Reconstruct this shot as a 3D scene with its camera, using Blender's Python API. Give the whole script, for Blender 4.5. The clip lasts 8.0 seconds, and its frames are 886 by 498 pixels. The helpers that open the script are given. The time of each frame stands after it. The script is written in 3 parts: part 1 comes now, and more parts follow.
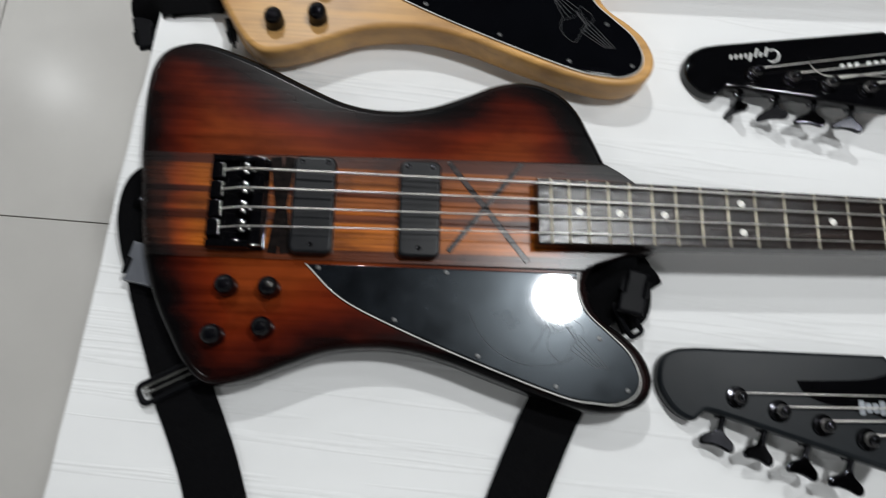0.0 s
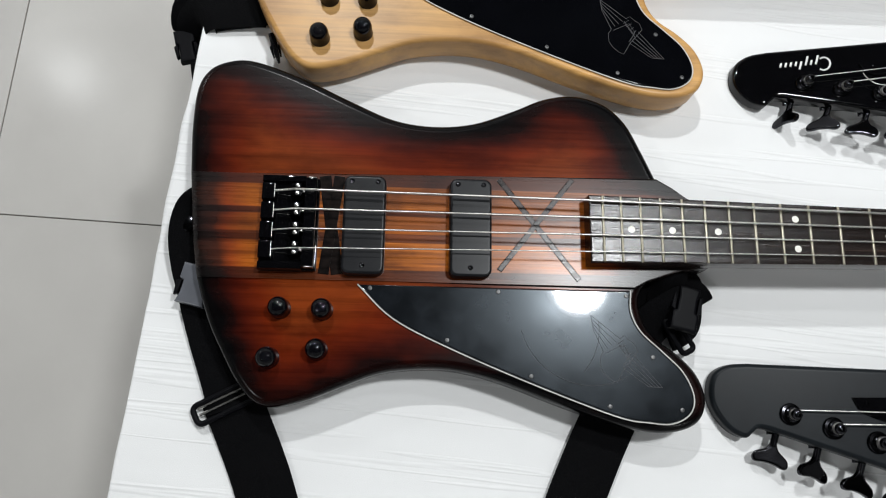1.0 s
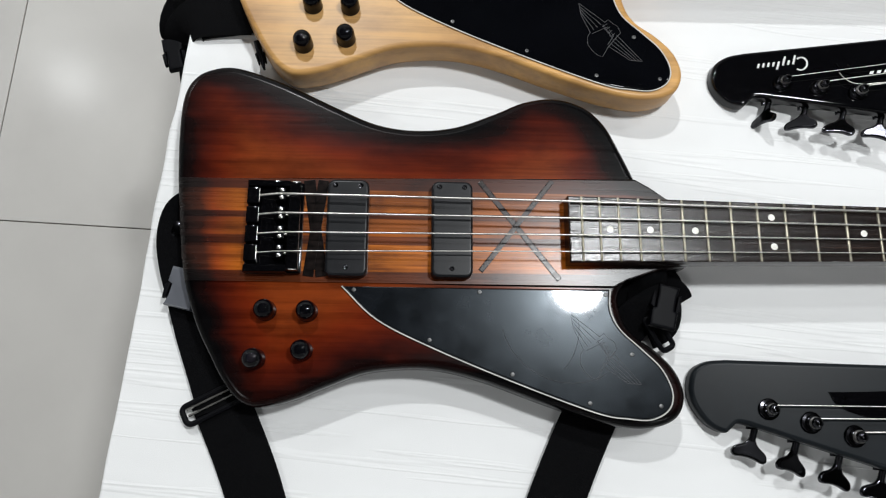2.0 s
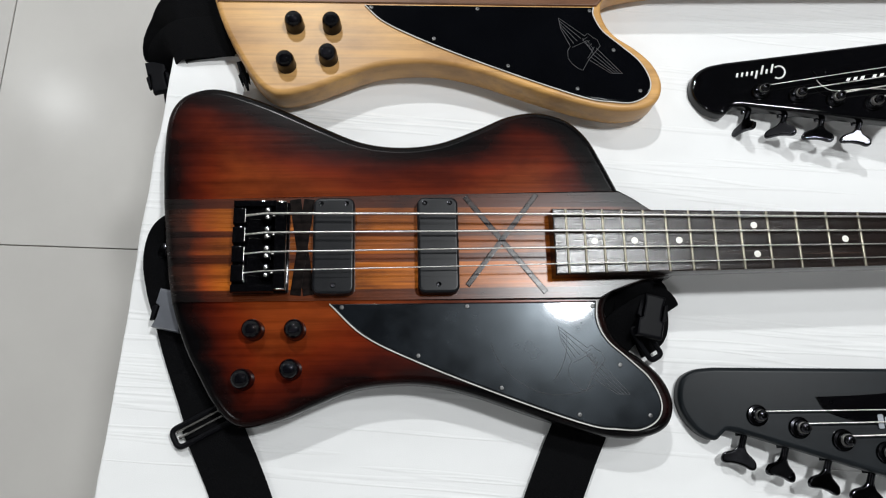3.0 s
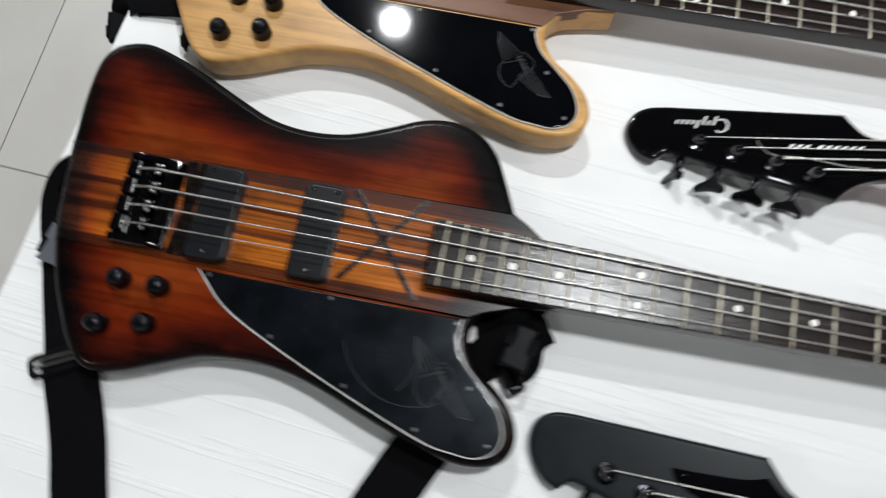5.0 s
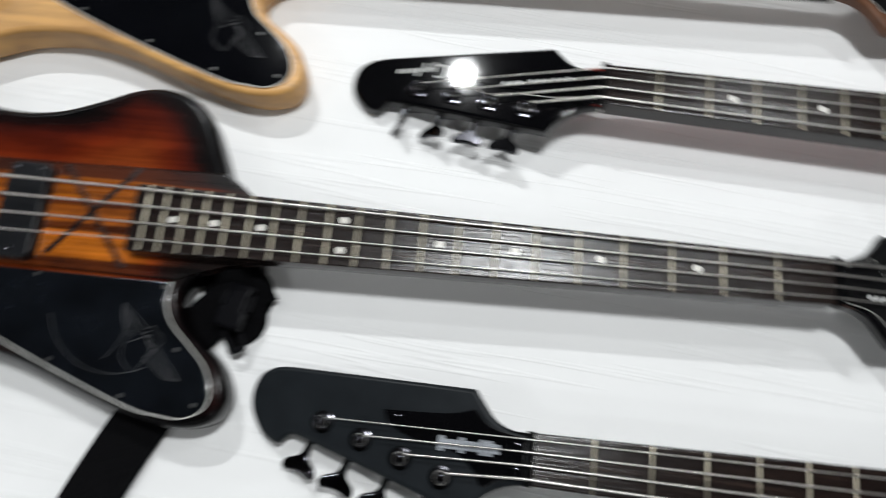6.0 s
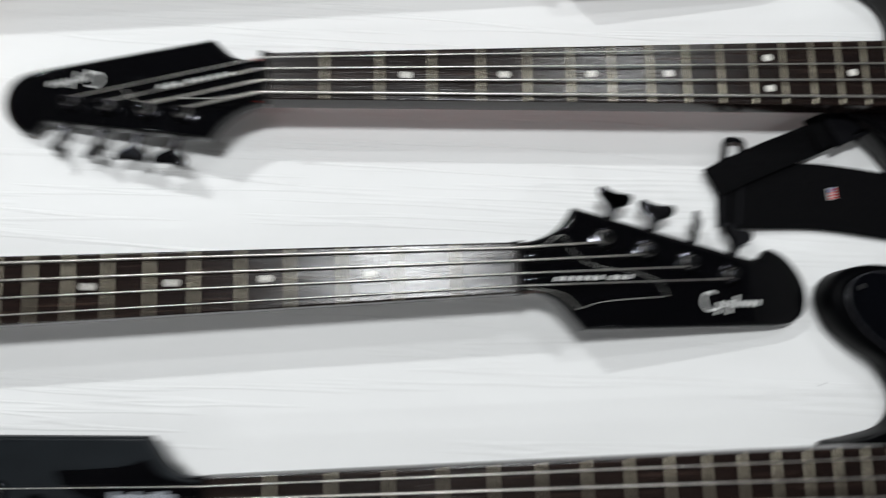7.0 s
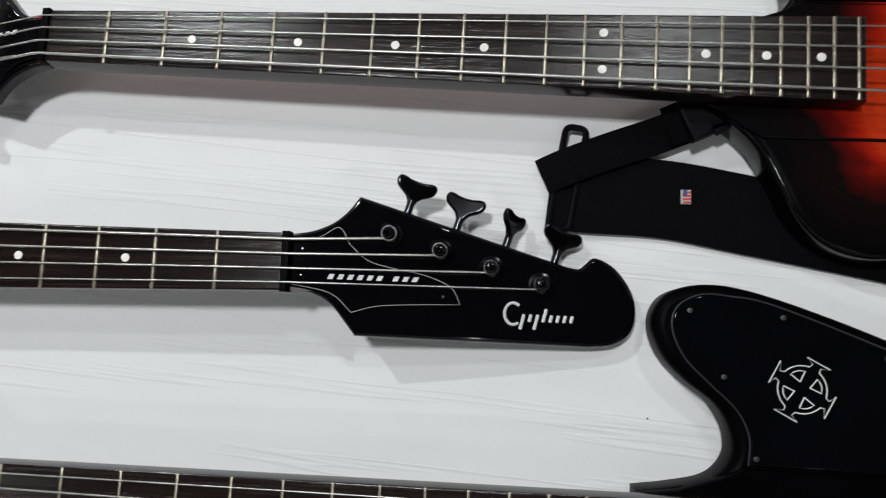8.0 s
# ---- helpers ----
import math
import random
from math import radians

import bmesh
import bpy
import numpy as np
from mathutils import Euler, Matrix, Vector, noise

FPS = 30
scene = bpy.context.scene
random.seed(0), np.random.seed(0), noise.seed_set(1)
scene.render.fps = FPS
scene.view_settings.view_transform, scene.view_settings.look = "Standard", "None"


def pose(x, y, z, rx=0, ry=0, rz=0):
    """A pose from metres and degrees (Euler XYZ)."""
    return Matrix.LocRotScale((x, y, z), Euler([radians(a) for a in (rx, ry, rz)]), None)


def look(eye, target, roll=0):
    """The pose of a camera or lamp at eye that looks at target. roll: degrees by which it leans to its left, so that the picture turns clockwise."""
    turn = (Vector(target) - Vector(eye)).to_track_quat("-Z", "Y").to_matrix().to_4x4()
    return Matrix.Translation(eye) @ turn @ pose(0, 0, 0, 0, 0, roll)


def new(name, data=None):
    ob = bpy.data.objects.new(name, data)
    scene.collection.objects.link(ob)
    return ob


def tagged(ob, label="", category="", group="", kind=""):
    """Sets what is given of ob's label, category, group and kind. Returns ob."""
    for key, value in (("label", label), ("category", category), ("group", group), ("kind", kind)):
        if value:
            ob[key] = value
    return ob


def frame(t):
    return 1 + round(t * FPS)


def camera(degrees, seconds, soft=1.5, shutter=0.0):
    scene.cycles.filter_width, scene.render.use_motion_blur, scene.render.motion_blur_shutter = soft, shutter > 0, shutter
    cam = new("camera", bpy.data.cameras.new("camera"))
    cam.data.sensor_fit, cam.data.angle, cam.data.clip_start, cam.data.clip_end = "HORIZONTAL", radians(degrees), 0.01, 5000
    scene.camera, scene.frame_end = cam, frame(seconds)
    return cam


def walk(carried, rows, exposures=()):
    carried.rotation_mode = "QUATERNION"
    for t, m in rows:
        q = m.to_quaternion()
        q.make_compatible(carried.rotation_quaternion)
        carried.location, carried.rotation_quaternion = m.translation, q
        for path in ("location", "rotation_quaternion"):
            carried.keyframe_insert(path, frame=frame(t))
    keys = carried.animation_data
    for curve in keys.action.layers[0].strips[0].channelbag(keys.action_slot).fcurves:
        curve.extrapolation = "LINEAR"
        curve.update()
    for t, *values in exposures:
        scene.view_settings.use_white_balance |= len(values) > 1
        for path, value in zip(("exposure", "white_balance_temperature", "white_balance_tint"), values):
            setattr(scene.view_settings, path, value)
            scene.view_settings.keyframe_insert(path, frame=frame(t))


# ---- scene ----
cam = camera(64.0, 8.0, soft=1.1, shutter=0.88)
PATH = [
    (0, (0.139, -0.193, 1.397), (0.266, 0.317, -0.533), 15.6),
    (0.5, (0.106, -0.168, 1.404), (0.208, 0.35, -0.525), 13.8),
    (1, (0.102, -0.16, 1.4), (0.203, 0.296, -0.545), 13.7),
    (2.5, (0.127, -0.162, 1.418), (0.217, 0.296, -0.527), 11.2),
    (3, (0.126, -0.158, 1.418), (0.237, 0.327, -0.52), 12.0),
    (3.5, (0.118, -0.152, 1.408), (0.237, 0.313, -0.533), 14.0),
    (4, (0.12, -0.144, 1.397), (0.243, 0.301, -0.548), 15.1),
    (4.2, (0.134, -0.14, 1.397), (0.241, 0.301, -0.551), 13.8),
    (5.3, (0.389, -0.156, 1.413), (0.227, 0.357, -0.513), -4.5),
    (5.5, (0.451, -0.152, 1.411), (0.271, 0.352, -0.516), -7.6),
    (5.7, (0.506, -0.153, 1.406), (0.332, 0.359, -0.52), -8.6),
    (6, (0.551, -0.171, 1.393), (0.489, 0.382, -0.528), -0.8),
    (6.3, (0.612, -0.165, 1.387), (0.596, 0.389, -0.534), -1.5),
    (6.5, (0.64, -0.107, 1.397), (0.709, 0.28, -0.564), 7.4),
    (6.7, (0.693, -0.11, 1.393), (0.747, 0.298, -0.564), 2.9),
    (7, (0.794, -0.076, 1.363), (0.837, 0.258, -0.608), 4.7),
    (7.5, (0.98, -0.059, 1.305), (0.891, 0.239, -0.671), -15.6),
    (8, (1.022, -0.05, 1.295), (0.837, 0.199, -0.681), -35.1),
]
EXPOSURES = [(0.0, -0.40), (0.5, -0.32), (1.0, -0.18), (2.5, -0.15), (4.2, -0.14), (5.5, -0.15), (6.5, -0.15), (7.0, -0.24), (7.5, -0.41), (8.0, -0.45)]
walk(cam, [(t, look(eye, target, roll)) for t, eye, target, roll in PATH], EXPOSURES)

# ---- light: round ceiling downlights in a closed room ----
# place, watts and width of the lit disc
# the last two are unseen weak lamps, added only as fill light
LAMPS = [(0.725, 0.300, 27, 0.18), (-0.19, 1.39, 30, 0.09), (-1.97, 1.83, 15, 0.085), (1.48, 0.96, 7, 0.10), (-1.2, -0.9, 8, 0.035), (1.6, -1.5, 6, 0.035)]
CEIL = 2.7
for lx, ly, watts, wide in LAMPS:
    data = bpy.data.lights.new("downlight_glow", "AREA")
    data.shape, data.size, data.energy, data.color = "DISK", wide, watts, (0.955, 0.985, 1.0)
    new("downlight_glow", data).matrix_world = pose(lx, ly, CEIL - 0.016, 0, 0, 0)
world = bpy.data.worlds.new("room_dark")
world.use_nodes = True
world.node_tree.nodes["Background"].inputs[0].default_value = (0.9, 0.95, 1.0, 1)
world.node_tree.nodes["Background"].inputs[1].default_value = 0.05
scene.world = world


# ---- materials ----
def material(name, color, rough=0.5, metal=0.0, coat=0.0, spec=0.5):
    m = bpy.data.materials.new(name)
    m.use_nodes = True
    b = m.node_tree.nodes["Principled BSDF"]
    b.inputs["Base Color"].default_value = (*color, 1)
    b.inputs["Roughness"].default_value = rough
    b.inputs["Metallic"].default_value = metal
    b.inputs["Coat Weight"].default_value = coat
    b.inputs["Coat Roughness"].default_value = 0.04
    b.inputs["Specular IOR Level"].default_value = spec
    return m


def node(m, kind, **values):
    n = m.node_tree.nodes.new(kind)
    for key, value in values.items():
        n.inputs[key].default_value = value
    return n


def link(m, a, b):
    m.node_tree.links.new(a, b)


def bsdf(m):
    return m.node_tree.nodes["Principled BSDF"]


def ramp(m, source, stops):
    n = m.node_tree.nodes.new("ShaderNodeValToRGB")
    while len(n.color_ramp.elements) < len(stops):
        n.color_ramp.elements.new(0.5)
    for e, (p, c) in zip(n.color_ramp.elements, stops):
        e.position, e.color = p, (*c, 1)
    link(m, source, n.inputs[0])
    return n.outputs[0]


def stretched(m, sx, sy, sz, noise_scale=1.0, detail=4.0, rough=0.55, seed=0.0):
    tc = node(m, "ShaderNodeTexCoord")
    mp = node(m, "ShaderNodeMapping")
    mp.inputs["Scale"].default_value = (sx, sy, sz)
    mp.inputs["Location"].default_value = (seed, seed * 0.7, 0)
    link(m, tc.outputs["Object"], mp.inputs[0])
    n = node(m, "ShaderNodeTexNoise", Scale=noise_scale, Detail=detail, Roughness=rough)
    link(m, mp.outputs[0], n.inputs["Vector"])
    return n.outputs["Fac"]


def mix(m, mode, fac, a, b):
    n = m.node_tree.nodes.new("ShaderNodeMix")
    n.data_type, n.blend_type = "RGBA", mode
    for i, v in ((0, fac), (6, a), (7, b)):
        if isinstance(v, bpy.types.NodeSocket):
            link(m, v, n.inputs[i])
        elif i == 0:
            n.inputs[0].default_value = v
        else:
            n.inputs[i].default_value = (*v, 1)
    return n.outputs[2]


def bump(m, height, strength, distance=0.001):
    n = node(m, "ShaderNodeBump", Strength=strength, Distance=distance)
    link(m, height, n.inputs["Height"])
    link(m, n.outputs[0], bsdf(m).inputs["Normal"])


def roughen(m, fac, lo, hi):
    n = node(m, "ShaderNodeMapRange")
    n.inputs["To Min"].default_value, n.inputs["To Max"].default_value = lo, hi
    link(m, fac, n.inputs[0])
    link(m, n.outputs[0], bsdf(m).inputs["Roughness"])


def burst_wood(name, stops, rough, coat, stripes=None, seed=0.0, contrast=1.0, spec=0.30):
    """Stained wood: the stain follows the distance to the rim of the body, the grain runs along the neck."""
    m = material(name, (0.2, 0.05, 0.02), rough, coat=coat, spec=spec)
    at = m.node_tree.nodes.new("ShaderNodeAttribute")
    at.attribute_name = "rim"
    wob = stretched(m, 9, 22, 9, 1.0, 3.0, seed=seed)
    add = node(m, "ShaderNodeMath")
    add.operation = "MULTIPLY_ADD"
    link(m, wob, add.inputs[0])
    add.inputs[1].default_value = 0.05
    link(m, at.outputs["Fac"], add.inputs[2])
    sc = node(m, "ShaderNodeMath")
    sc.operation = "MULTIPLY_ADD"
    link(m, add.outputs[0], sc.inputs[0])
    sc.inputs[1].default_value, sc.inputs[2].default_value = 14.0, -0.35
    base = ramp(m, sc.outputs[0], stops)
    grain = stretched(m, 5, 160, 60, 1.0, 6.0, 0.65, seed)
    base = mix(m, "MULTIPLY", 0.75 * contrast, base, ramp(m, grain, [(0.33, (0.28, 0.22, 0.22)), (0.52, (1, 1, 1)), (0.72, (1.45, 1.35, 1.1))]))
    bands = stretched(m, 1.2, 34, 10, 1.0, 2.0, 0.5, seed + 3)
    base = mix(m, "MULTIPLY", 0.8 * contrast, base, ramp(m, bands, [(0.36, (0.5, 0.45, 0.45)), (0.52, (1, 1, 1)), (0.68, (1.15, 1.1, 1.0))]))
    blotch = stretched(m, 14, 30, 14, 1.0, 4.0, 0.6, seed + 8)
    base = mix(m, "MULTIPLY", 0.85 * contrast, base, ramp(m, blotch, [(0.36, (0.42, 0.36, 0.36)), (0.50, (0.95, 0.95, 0.95)), (0.66, (1.25, 1.25, 1.1))]))
    if stripes:
        tc = node(m, "ShaderNodeTexCoord")
        sep = node(m, "ShaderNodeSeparateXYZ")
        link(m, tc.outputs["Object"], sep.inputs[0])
        mr = node(m, "ShaderNodeMapRange")
        mr.inputs["From Min"].default_value, mr.inputs["From Max"].default_value = -0.05, 0.05
        link(m, sep.outputs["Y"], mr.inputs[0])
        lam = ramp(m, mr.outputs[0], stripes)
        base = mix(m, "MULTIPLY", 1.0, base, lam)
    link(m, base, bsdf(m).inputs["Base Color"])
    roughen(m, grain, rough - 0.04, rough + 0.05)
    bump(m, grain, 0.09, 0.0006)
    return m


def plain(name, color, rough, metal=0.0, coat=0.0, vary=0.12, scale=40.0, grit=0.05, spec=0.3):
    """A paint, plastic or metal with faint wear at two scales."""
    m = material(name, color, rough, metal, coat, spec)
    big = stretched(m, scale, scale, scale, 1.0, 3.0)
    fine = stretched(m, scale * 22, scale * 22, scale * 22, 1.0, 2.0)
    lo, hi = tuple(c * (1 - vary) for c in color), tuple(min(1, c * (1 + vary)) for c in color)
    link(m, ramp(m, big, [(0.35, lo), (0.65, hi)]), bsdf(m).inputs["Base Color"])
    roughen(m, big, max(0.02, rough - grit), rough + grit)
    if grit > 0.03:
        bump(m, fine, 0.04, 0.0003)
    return m


M_BURST = burst_wood("burst_satin_wood", [(0.07, (0.0018, 0.0016, 0.002)), (0.22, (0.010, 0.0025, 0.0022)), (0.38, (0.054, 0.006, 0.0026)), (0.64, (0.114, 0.0132, 0.0030)), (1.0, (0.168, 0.030, 0.006))], 0.21, 0.0, contrast=0.66, spec=0.13)
STRIPES = [(0.0, (0.28, 0.2, 0.22)), (0.115, (0.28, 0.2, 0.22)), (0.125, (1.5, 1.5, 1.25)), (0.36, (1.6, 1.6, 1.3)), (0.37, (0.42, 0.32, 0.3)), (0.44, (0.42, 0.32, 0.3)), (0.45, (1.35, 1.3, 1.2)), (0.60, (1.35, 1.3, 1.2)), (0.61, (0.4, 0.3, 0.3)), (0.66, (0.4, 0.3, 0.3)), (0.67, (1.6, 1.6, 1.3)), (0.87, (1.5, 1.5, 1.2)), (0.88, (0.3, 0.2, 0.2)), (1.0, (0.3, 0.2, 0.2))]
M_BLOCK = burst_wood("burst_laminated_wood", [(0.07, (0.006, 0.003, 0.003)), (0.28, (0.035, 0.008, 0.004)), (0.42, (0.150, 0.025, 0.004)), (0.7, (0.225, 0.056, 0.004)), (1.0, (0.255, 0.070, 0.005))], 0.27, 0.0, STRIPES, 5.0, 0.95, spec=0.36)
M_RED = burst_wood("burst_gloss_red_wood", [(0.07, (0.002, 0.002, 0.0025)), (0.52, (0.006, 0.003, 0.003)), (0.74, (0.10, 0.004, 0.003)), (0.90, (0.30, 0.012, 0.004)), (1.0, (0.42, 0.030, 0.007))], 0.3, 0.4, None, 9.0, 0.4, 0.02)
M_NATURAL = burst_wood("natural_satin_wood", [(0.0, (0.55, 0.305, 0.105)), (0.4, (0.60, 0.345, 0.125)), (1.0, (0.63, 0.37, 0.14))], 0.36, 0.0, None, 13.0, 0.42)
M_WALNUT = burst_wood("brown_satin_walnut", [(0.0, (0.125, 0.052, 0.024)), (1.0, (0.14, 0.060, 0.028))], 0.4, 0.0, None, 21.0, 0.5)
M_BLACKSATIN = plain("black_satin_paint", (0.0010, 0.0011, 0.0014), 0.38, spec=0.022)
M_BLACKGLOSS = plain("black_gloss_lacquer", (0.0015, 0.0015, 0.002), 0.05, grit=0.012, spec=0.3)
M_GREYSATIN = plain("charcoal_satin_paint", (0.008, 0.010, 0.012), 0.36, spec=0.13)
M_GUARDCLEAN = plain("clean_black_guard_plastic", (0.0018, 0.002, 0.0028), 0.06, grit=0.02, scale=25, spec=0.11)
M_GUARD = plain("black_guard_plastic", (0.0014, 0.0020, 0.0034), 0.24, coat=0.8, vary=0.35, grit=0.09, scale=40, spec=0.22)
bsdf(M_GUARD).inputs["Specular Tint"].default_value = (0.80, 0.91, 1.0, 1)
M_PLY = plain("white_guard_ply", (0.58, 0.57, 0.54), 0.4)
M_PLYGREY = plain("black_guard_edge", (0.03, 0.03, 0.035), 0.3)
M_PLASTIC = plain("black_pickup_plastic", (0.0045, 0.005, 0.0065), 0.34, spec=0.26)
M_KNOB = plain("black_gloss_knob_plastic", (0.002, 0.002, 0.003), 0.05, grit=0.015, spec=0.22)
M_HARD = plain("black_chrome_metal", (0.032, 0.032, 0.036), 0.13, metal=1.0)
M_CHROME = plain("nickel_metal", (0.62, 0.61, 0.58), 0.25, metal=1.0)
M_STRING = plain("wound_steel_string", (0.55, 0.53, 0.50), 0.32, metal=1.0)
M_WOUND = plain("tarnished_string_winding", (0.16, 0.155, 0.15), 0.4, metal=1.0)
M_FRET = plain("nickel_fret_wire", (0.33, 0.30, 0.235), 0.36, metal=1.0)
M_DOT = plain("pearl_dot", (0.82, 0.80, 0.74), 0.25)
M_LINE = plain("engraved_grey_line", (0.09, 0.09, 0.095), 0.5, spec=0.9)
M_LINEPALE = plain("engraved_pale_line", (0.11, 0.11, 0.115), 0.5, spec=0.9)
M_SCRATCH = plain("scratch_mark", (0.055, 0.056, 0.06), 0.5, spec=0.9)
M_DULL = plain("dull_screw_steel", (0.10, 0.10, 0.10), 0.42, metal=1.0)
M_PALEMARK = plain("pale_grey_print", (0.30, 0.32, 0.35), 0.5)
M_WHITE = plain("white_print", (0.8, 0.8, 0.78), 0.5)
M_TAPEDARK = plain("black_tape_residue", (0.006, 0.004, 0.0035), 0.4, vary=0.6, scale=160, spec=0.04)
M_TAPE = plain("dark_tape_residue", (0.016, 0.008, 0.007), 0.28, vary=0.7, scale=160, grit=0.10, spec=0.38)
M_NECKRED = plain("red_gloss_neck_lacquer", (0.24, 0.015, 0.006), 0.2, coat=0.6)
M_NECKDARK = plain("dark_stained_neck_wood", (0.030, 0.012, 0.008), 0.4)
M_NECKBROWN = plain("brown_neck_wood", (0.17, 0.075, 0.035), 0.4)
M_TAG = plain("off_white_tag_cloth", (0.42, 0.41, 0.40), 0.8)
M_TAGRED = plain("red_tag_cloth", (0.5, 0.06, 0.06), 0.8)
M_TAGBLUE = plain("blue_tag_cloth", (0.05, 0.08, 0.22), 0.8)
M_BUCKLE = plain("black_buckle_plastic", (0.003, 0.003, 0.004), 0.5, spec=0.06)
M_GLOSSBUCKLE = plain("black_gloss_buckle_plastic", (0.002, 0.002, 0.003), 0.4, spec=0.06)
M_BUCKLEGREY = plain("grey_worn_buckle_plastic", (0.11, 0.115, 0.13), 0.3)


def rosewood():
    m = material("rosewood_board", (0.03, 0.018, 0.014), 0.42, spec=0.45)
    grain = stretched(m, 14, 420, 90, 1.0, 5.0, 0.65)
    big = stretched(m, 4, 60, 10, 1.0, 3.0, 0.5, 4.0)
    c = ramp(m, grain, [(0.32, (0.006, 0.004, 0.004)), (0.55, (0.012, 0.0075, 0.0062)), (0.72, (0.030, 0.019, 0.015))])
    c = mix(m, "MULTIPLY", 0.6, c, ramp(m, big, [(0.35, (0.6, 0.55, 0.55)), (0.65, (1.2, 1.1, 1.05))]))
    link(m, c, bsdf(m).inputs["Base Color"])
    roughen(m, grain, 0.15, 0.23)
    bump(m, grain, 0.5, 0.0005)
    return m


def webbing():
    m = material("black_woven_webbing", (0.004, 0.004, 0.005), 0.85, spec=0.06)
    n = stretched(m, 900, 900, 900, 1.0, 2.0)
    link(m, ramp(m, n, [(0.35, (0.0012, 0.0012, 0.0016)), (0.7, (0.004, 0.004, 0.0045))]), bsdf(m).inputs["Base Color"])
    bump(m, n, 0.5, 0.0008)
    return m


def cloth():
    m = material("white_cotton_cloth", (0.8, 0.8, 0.79), 0.9, spec=0.2)
    weave = stretched(m, 1400, 1400, 1400, 1.0, 1.0)
    crease = stretched(m, 1.3, 34, 1, 1.0, 3.0, 0.55, 2.0)
    crease = ramp(m, crease, [(0.470, (0, 0, 0)), (0.497, (1, 1, 1)), (0.503, (1, 1, 1)), (0.530, (0, 0, 0))])
    soft = stretched(m, 5, 9, 5, 1.0, 4.0, 0.5, 7.0)
    link(m, mix(m, "MULTIPLY", 1.0, (0.82, 0.82, 0.815), ramp(m, soft, [(0.3, (0.95, 0.95, 0.95)), (0.7, (1, 1, 1))])), bsdf(m).inputs["Base Color"])
    b1 = node(m, "ShaderNodeBump", Strength=0.28, Distance=0.002)
    link(m, crease, b1.inputs["Height"])
    b2 = node(m, "ShaderNodeBump", Strength=0.25, Distance=0.0004)
    link(m, weave, b2.inputs["Height"])
    link(m, b1.outputs[0], b2.inputs["Normal"])
    link(m, b2.outputs[0], bsdf(m).inputs["Normal"])
    return m


def tile_mat():
    m = material("polished_cream_tile", (0.55, 0.54, 0.51), 0.2, spec=0.12)
    info = m.node_tree.nodes.new("ShaderNodeObjectInfo")
    cloudy = stretched(m, 3, 3, 3, 1.0, 5.0)
    c = ramp(m, cloudy, [(0.3, (0.54, 0.52, 0.495)), (0.7, (0.60, 0.58, 0.55))])
    c = mix(m, "MULTIPLY", 1.0, c, ramp(m, info.outputs["Random"], [(0.0, (0.95, 0.95, 0.95)), (1.0, (1, 1, 1))]))
    link(m, c, bsdf(m).inputs["Base Color"])
    roughen(m, cloudy, 0.16, 0.24)
    return m


M_BOARD, M_WEB, M_CLOTH, M_TILE = rosewood(), webbing(), cloth(), tile_mat()
# white for the unseen walls, set by how much fill they bounce
M_WALL = plain("white_bounce_wall_paint", (0.60, 0.60, 0.595), 0.7, scale=3)
# darkness chosen so the unseen ceiling hardly shows in black surfaces
M_CEIL = plain("dark_low_bounce_ceiling_paint", (0.07, 0.07, 0.07), 0.8, scale=3)
M_GROUT = plain("dark_grout", (0.16, 0.15, 0.13), 0.9)
M_TABLE = plain("table_board", (0.45, 0.35, 0.25), 0.6, scale=6)
M_LAMPGLASS = plain("lamp_trim_white", (0.8, 0.8, 0.8), 0.4)


# ---- mesh helpers ----
def mesh_object(name, verts, faces, mat, parent=None, label="", smooth_angle=35):
    me = bpy.data.meshes.new(name)
    me.from_pydata([tuple(v) for v in verts], [], faces)
    me.materials.append(mat)
    bm = bmesh.new()
    bm.from_mesh(me)
    bmesh.ops.recalc_face_normals(bm, faces=bm.faces)
    for e in bm.edges:
        e.smooth = len(e.link_faces) == 2 and e.calc_face_angle(0) < radians(smooth_angle)
    for f in bm.faces:
        f.smooth = True
    bm.to_mesh(me)
    bm.free()
    ob = new(name, me)
    ob.parent = parent
    if label:
        ob["label"] = label
    return ob


def chain(points, n=6):
    """A smooth open line through the points."""
    p = [Vector(q) for q in points]
    p = [2 * p[0] - p[1]] + p + [2 * p[-1] - p[-2]]
    out = []
    for i in range(1, len(p) - 2):
        for k in range(n):
            t = k / n
            a, b, c, d = p[i - 1], p[i], p[i + 1], p[i + 2]
            out.append(0.5 * (2 * b + (c - a) * t + (2 * a - 5 * b + 4 * c - d) * t * t + (3 * b - a - 3 * c + d) * t ** 3))
    out.append(p[-2])
    return out


def tidy(outline, least=0.0006):
    out = []
    for q in outline:
        q = Vector((q[0], q[1]))
        if not out or (q - out[-1]).length > least:
            out.append(q)
    if (out[0] - out[-1]).length < least:
        out.pop()
    area = sum(a.x * b.y - b.x * a.y for a, b in zip(out, out[1:] + out[:1]))
    return out if area > 0 else out[::-1]


def inset(outline, d):
    n, out = len(outline), []
    for i in range(n):
        a, b, c = outline[i - 1], outline[i], outline[(i + 1) % n]
        u, v = (b - a).normalized(), (c - b).normalized()
        nu, nv = Vector((-u.y, u.x)), Vector((-v.y, v.x))
        w = nu + nv
        w = w / max(0.5, w.dot(nu)) if w.length > 1e-6 else nu
        out.append(b + w * d)
    return out


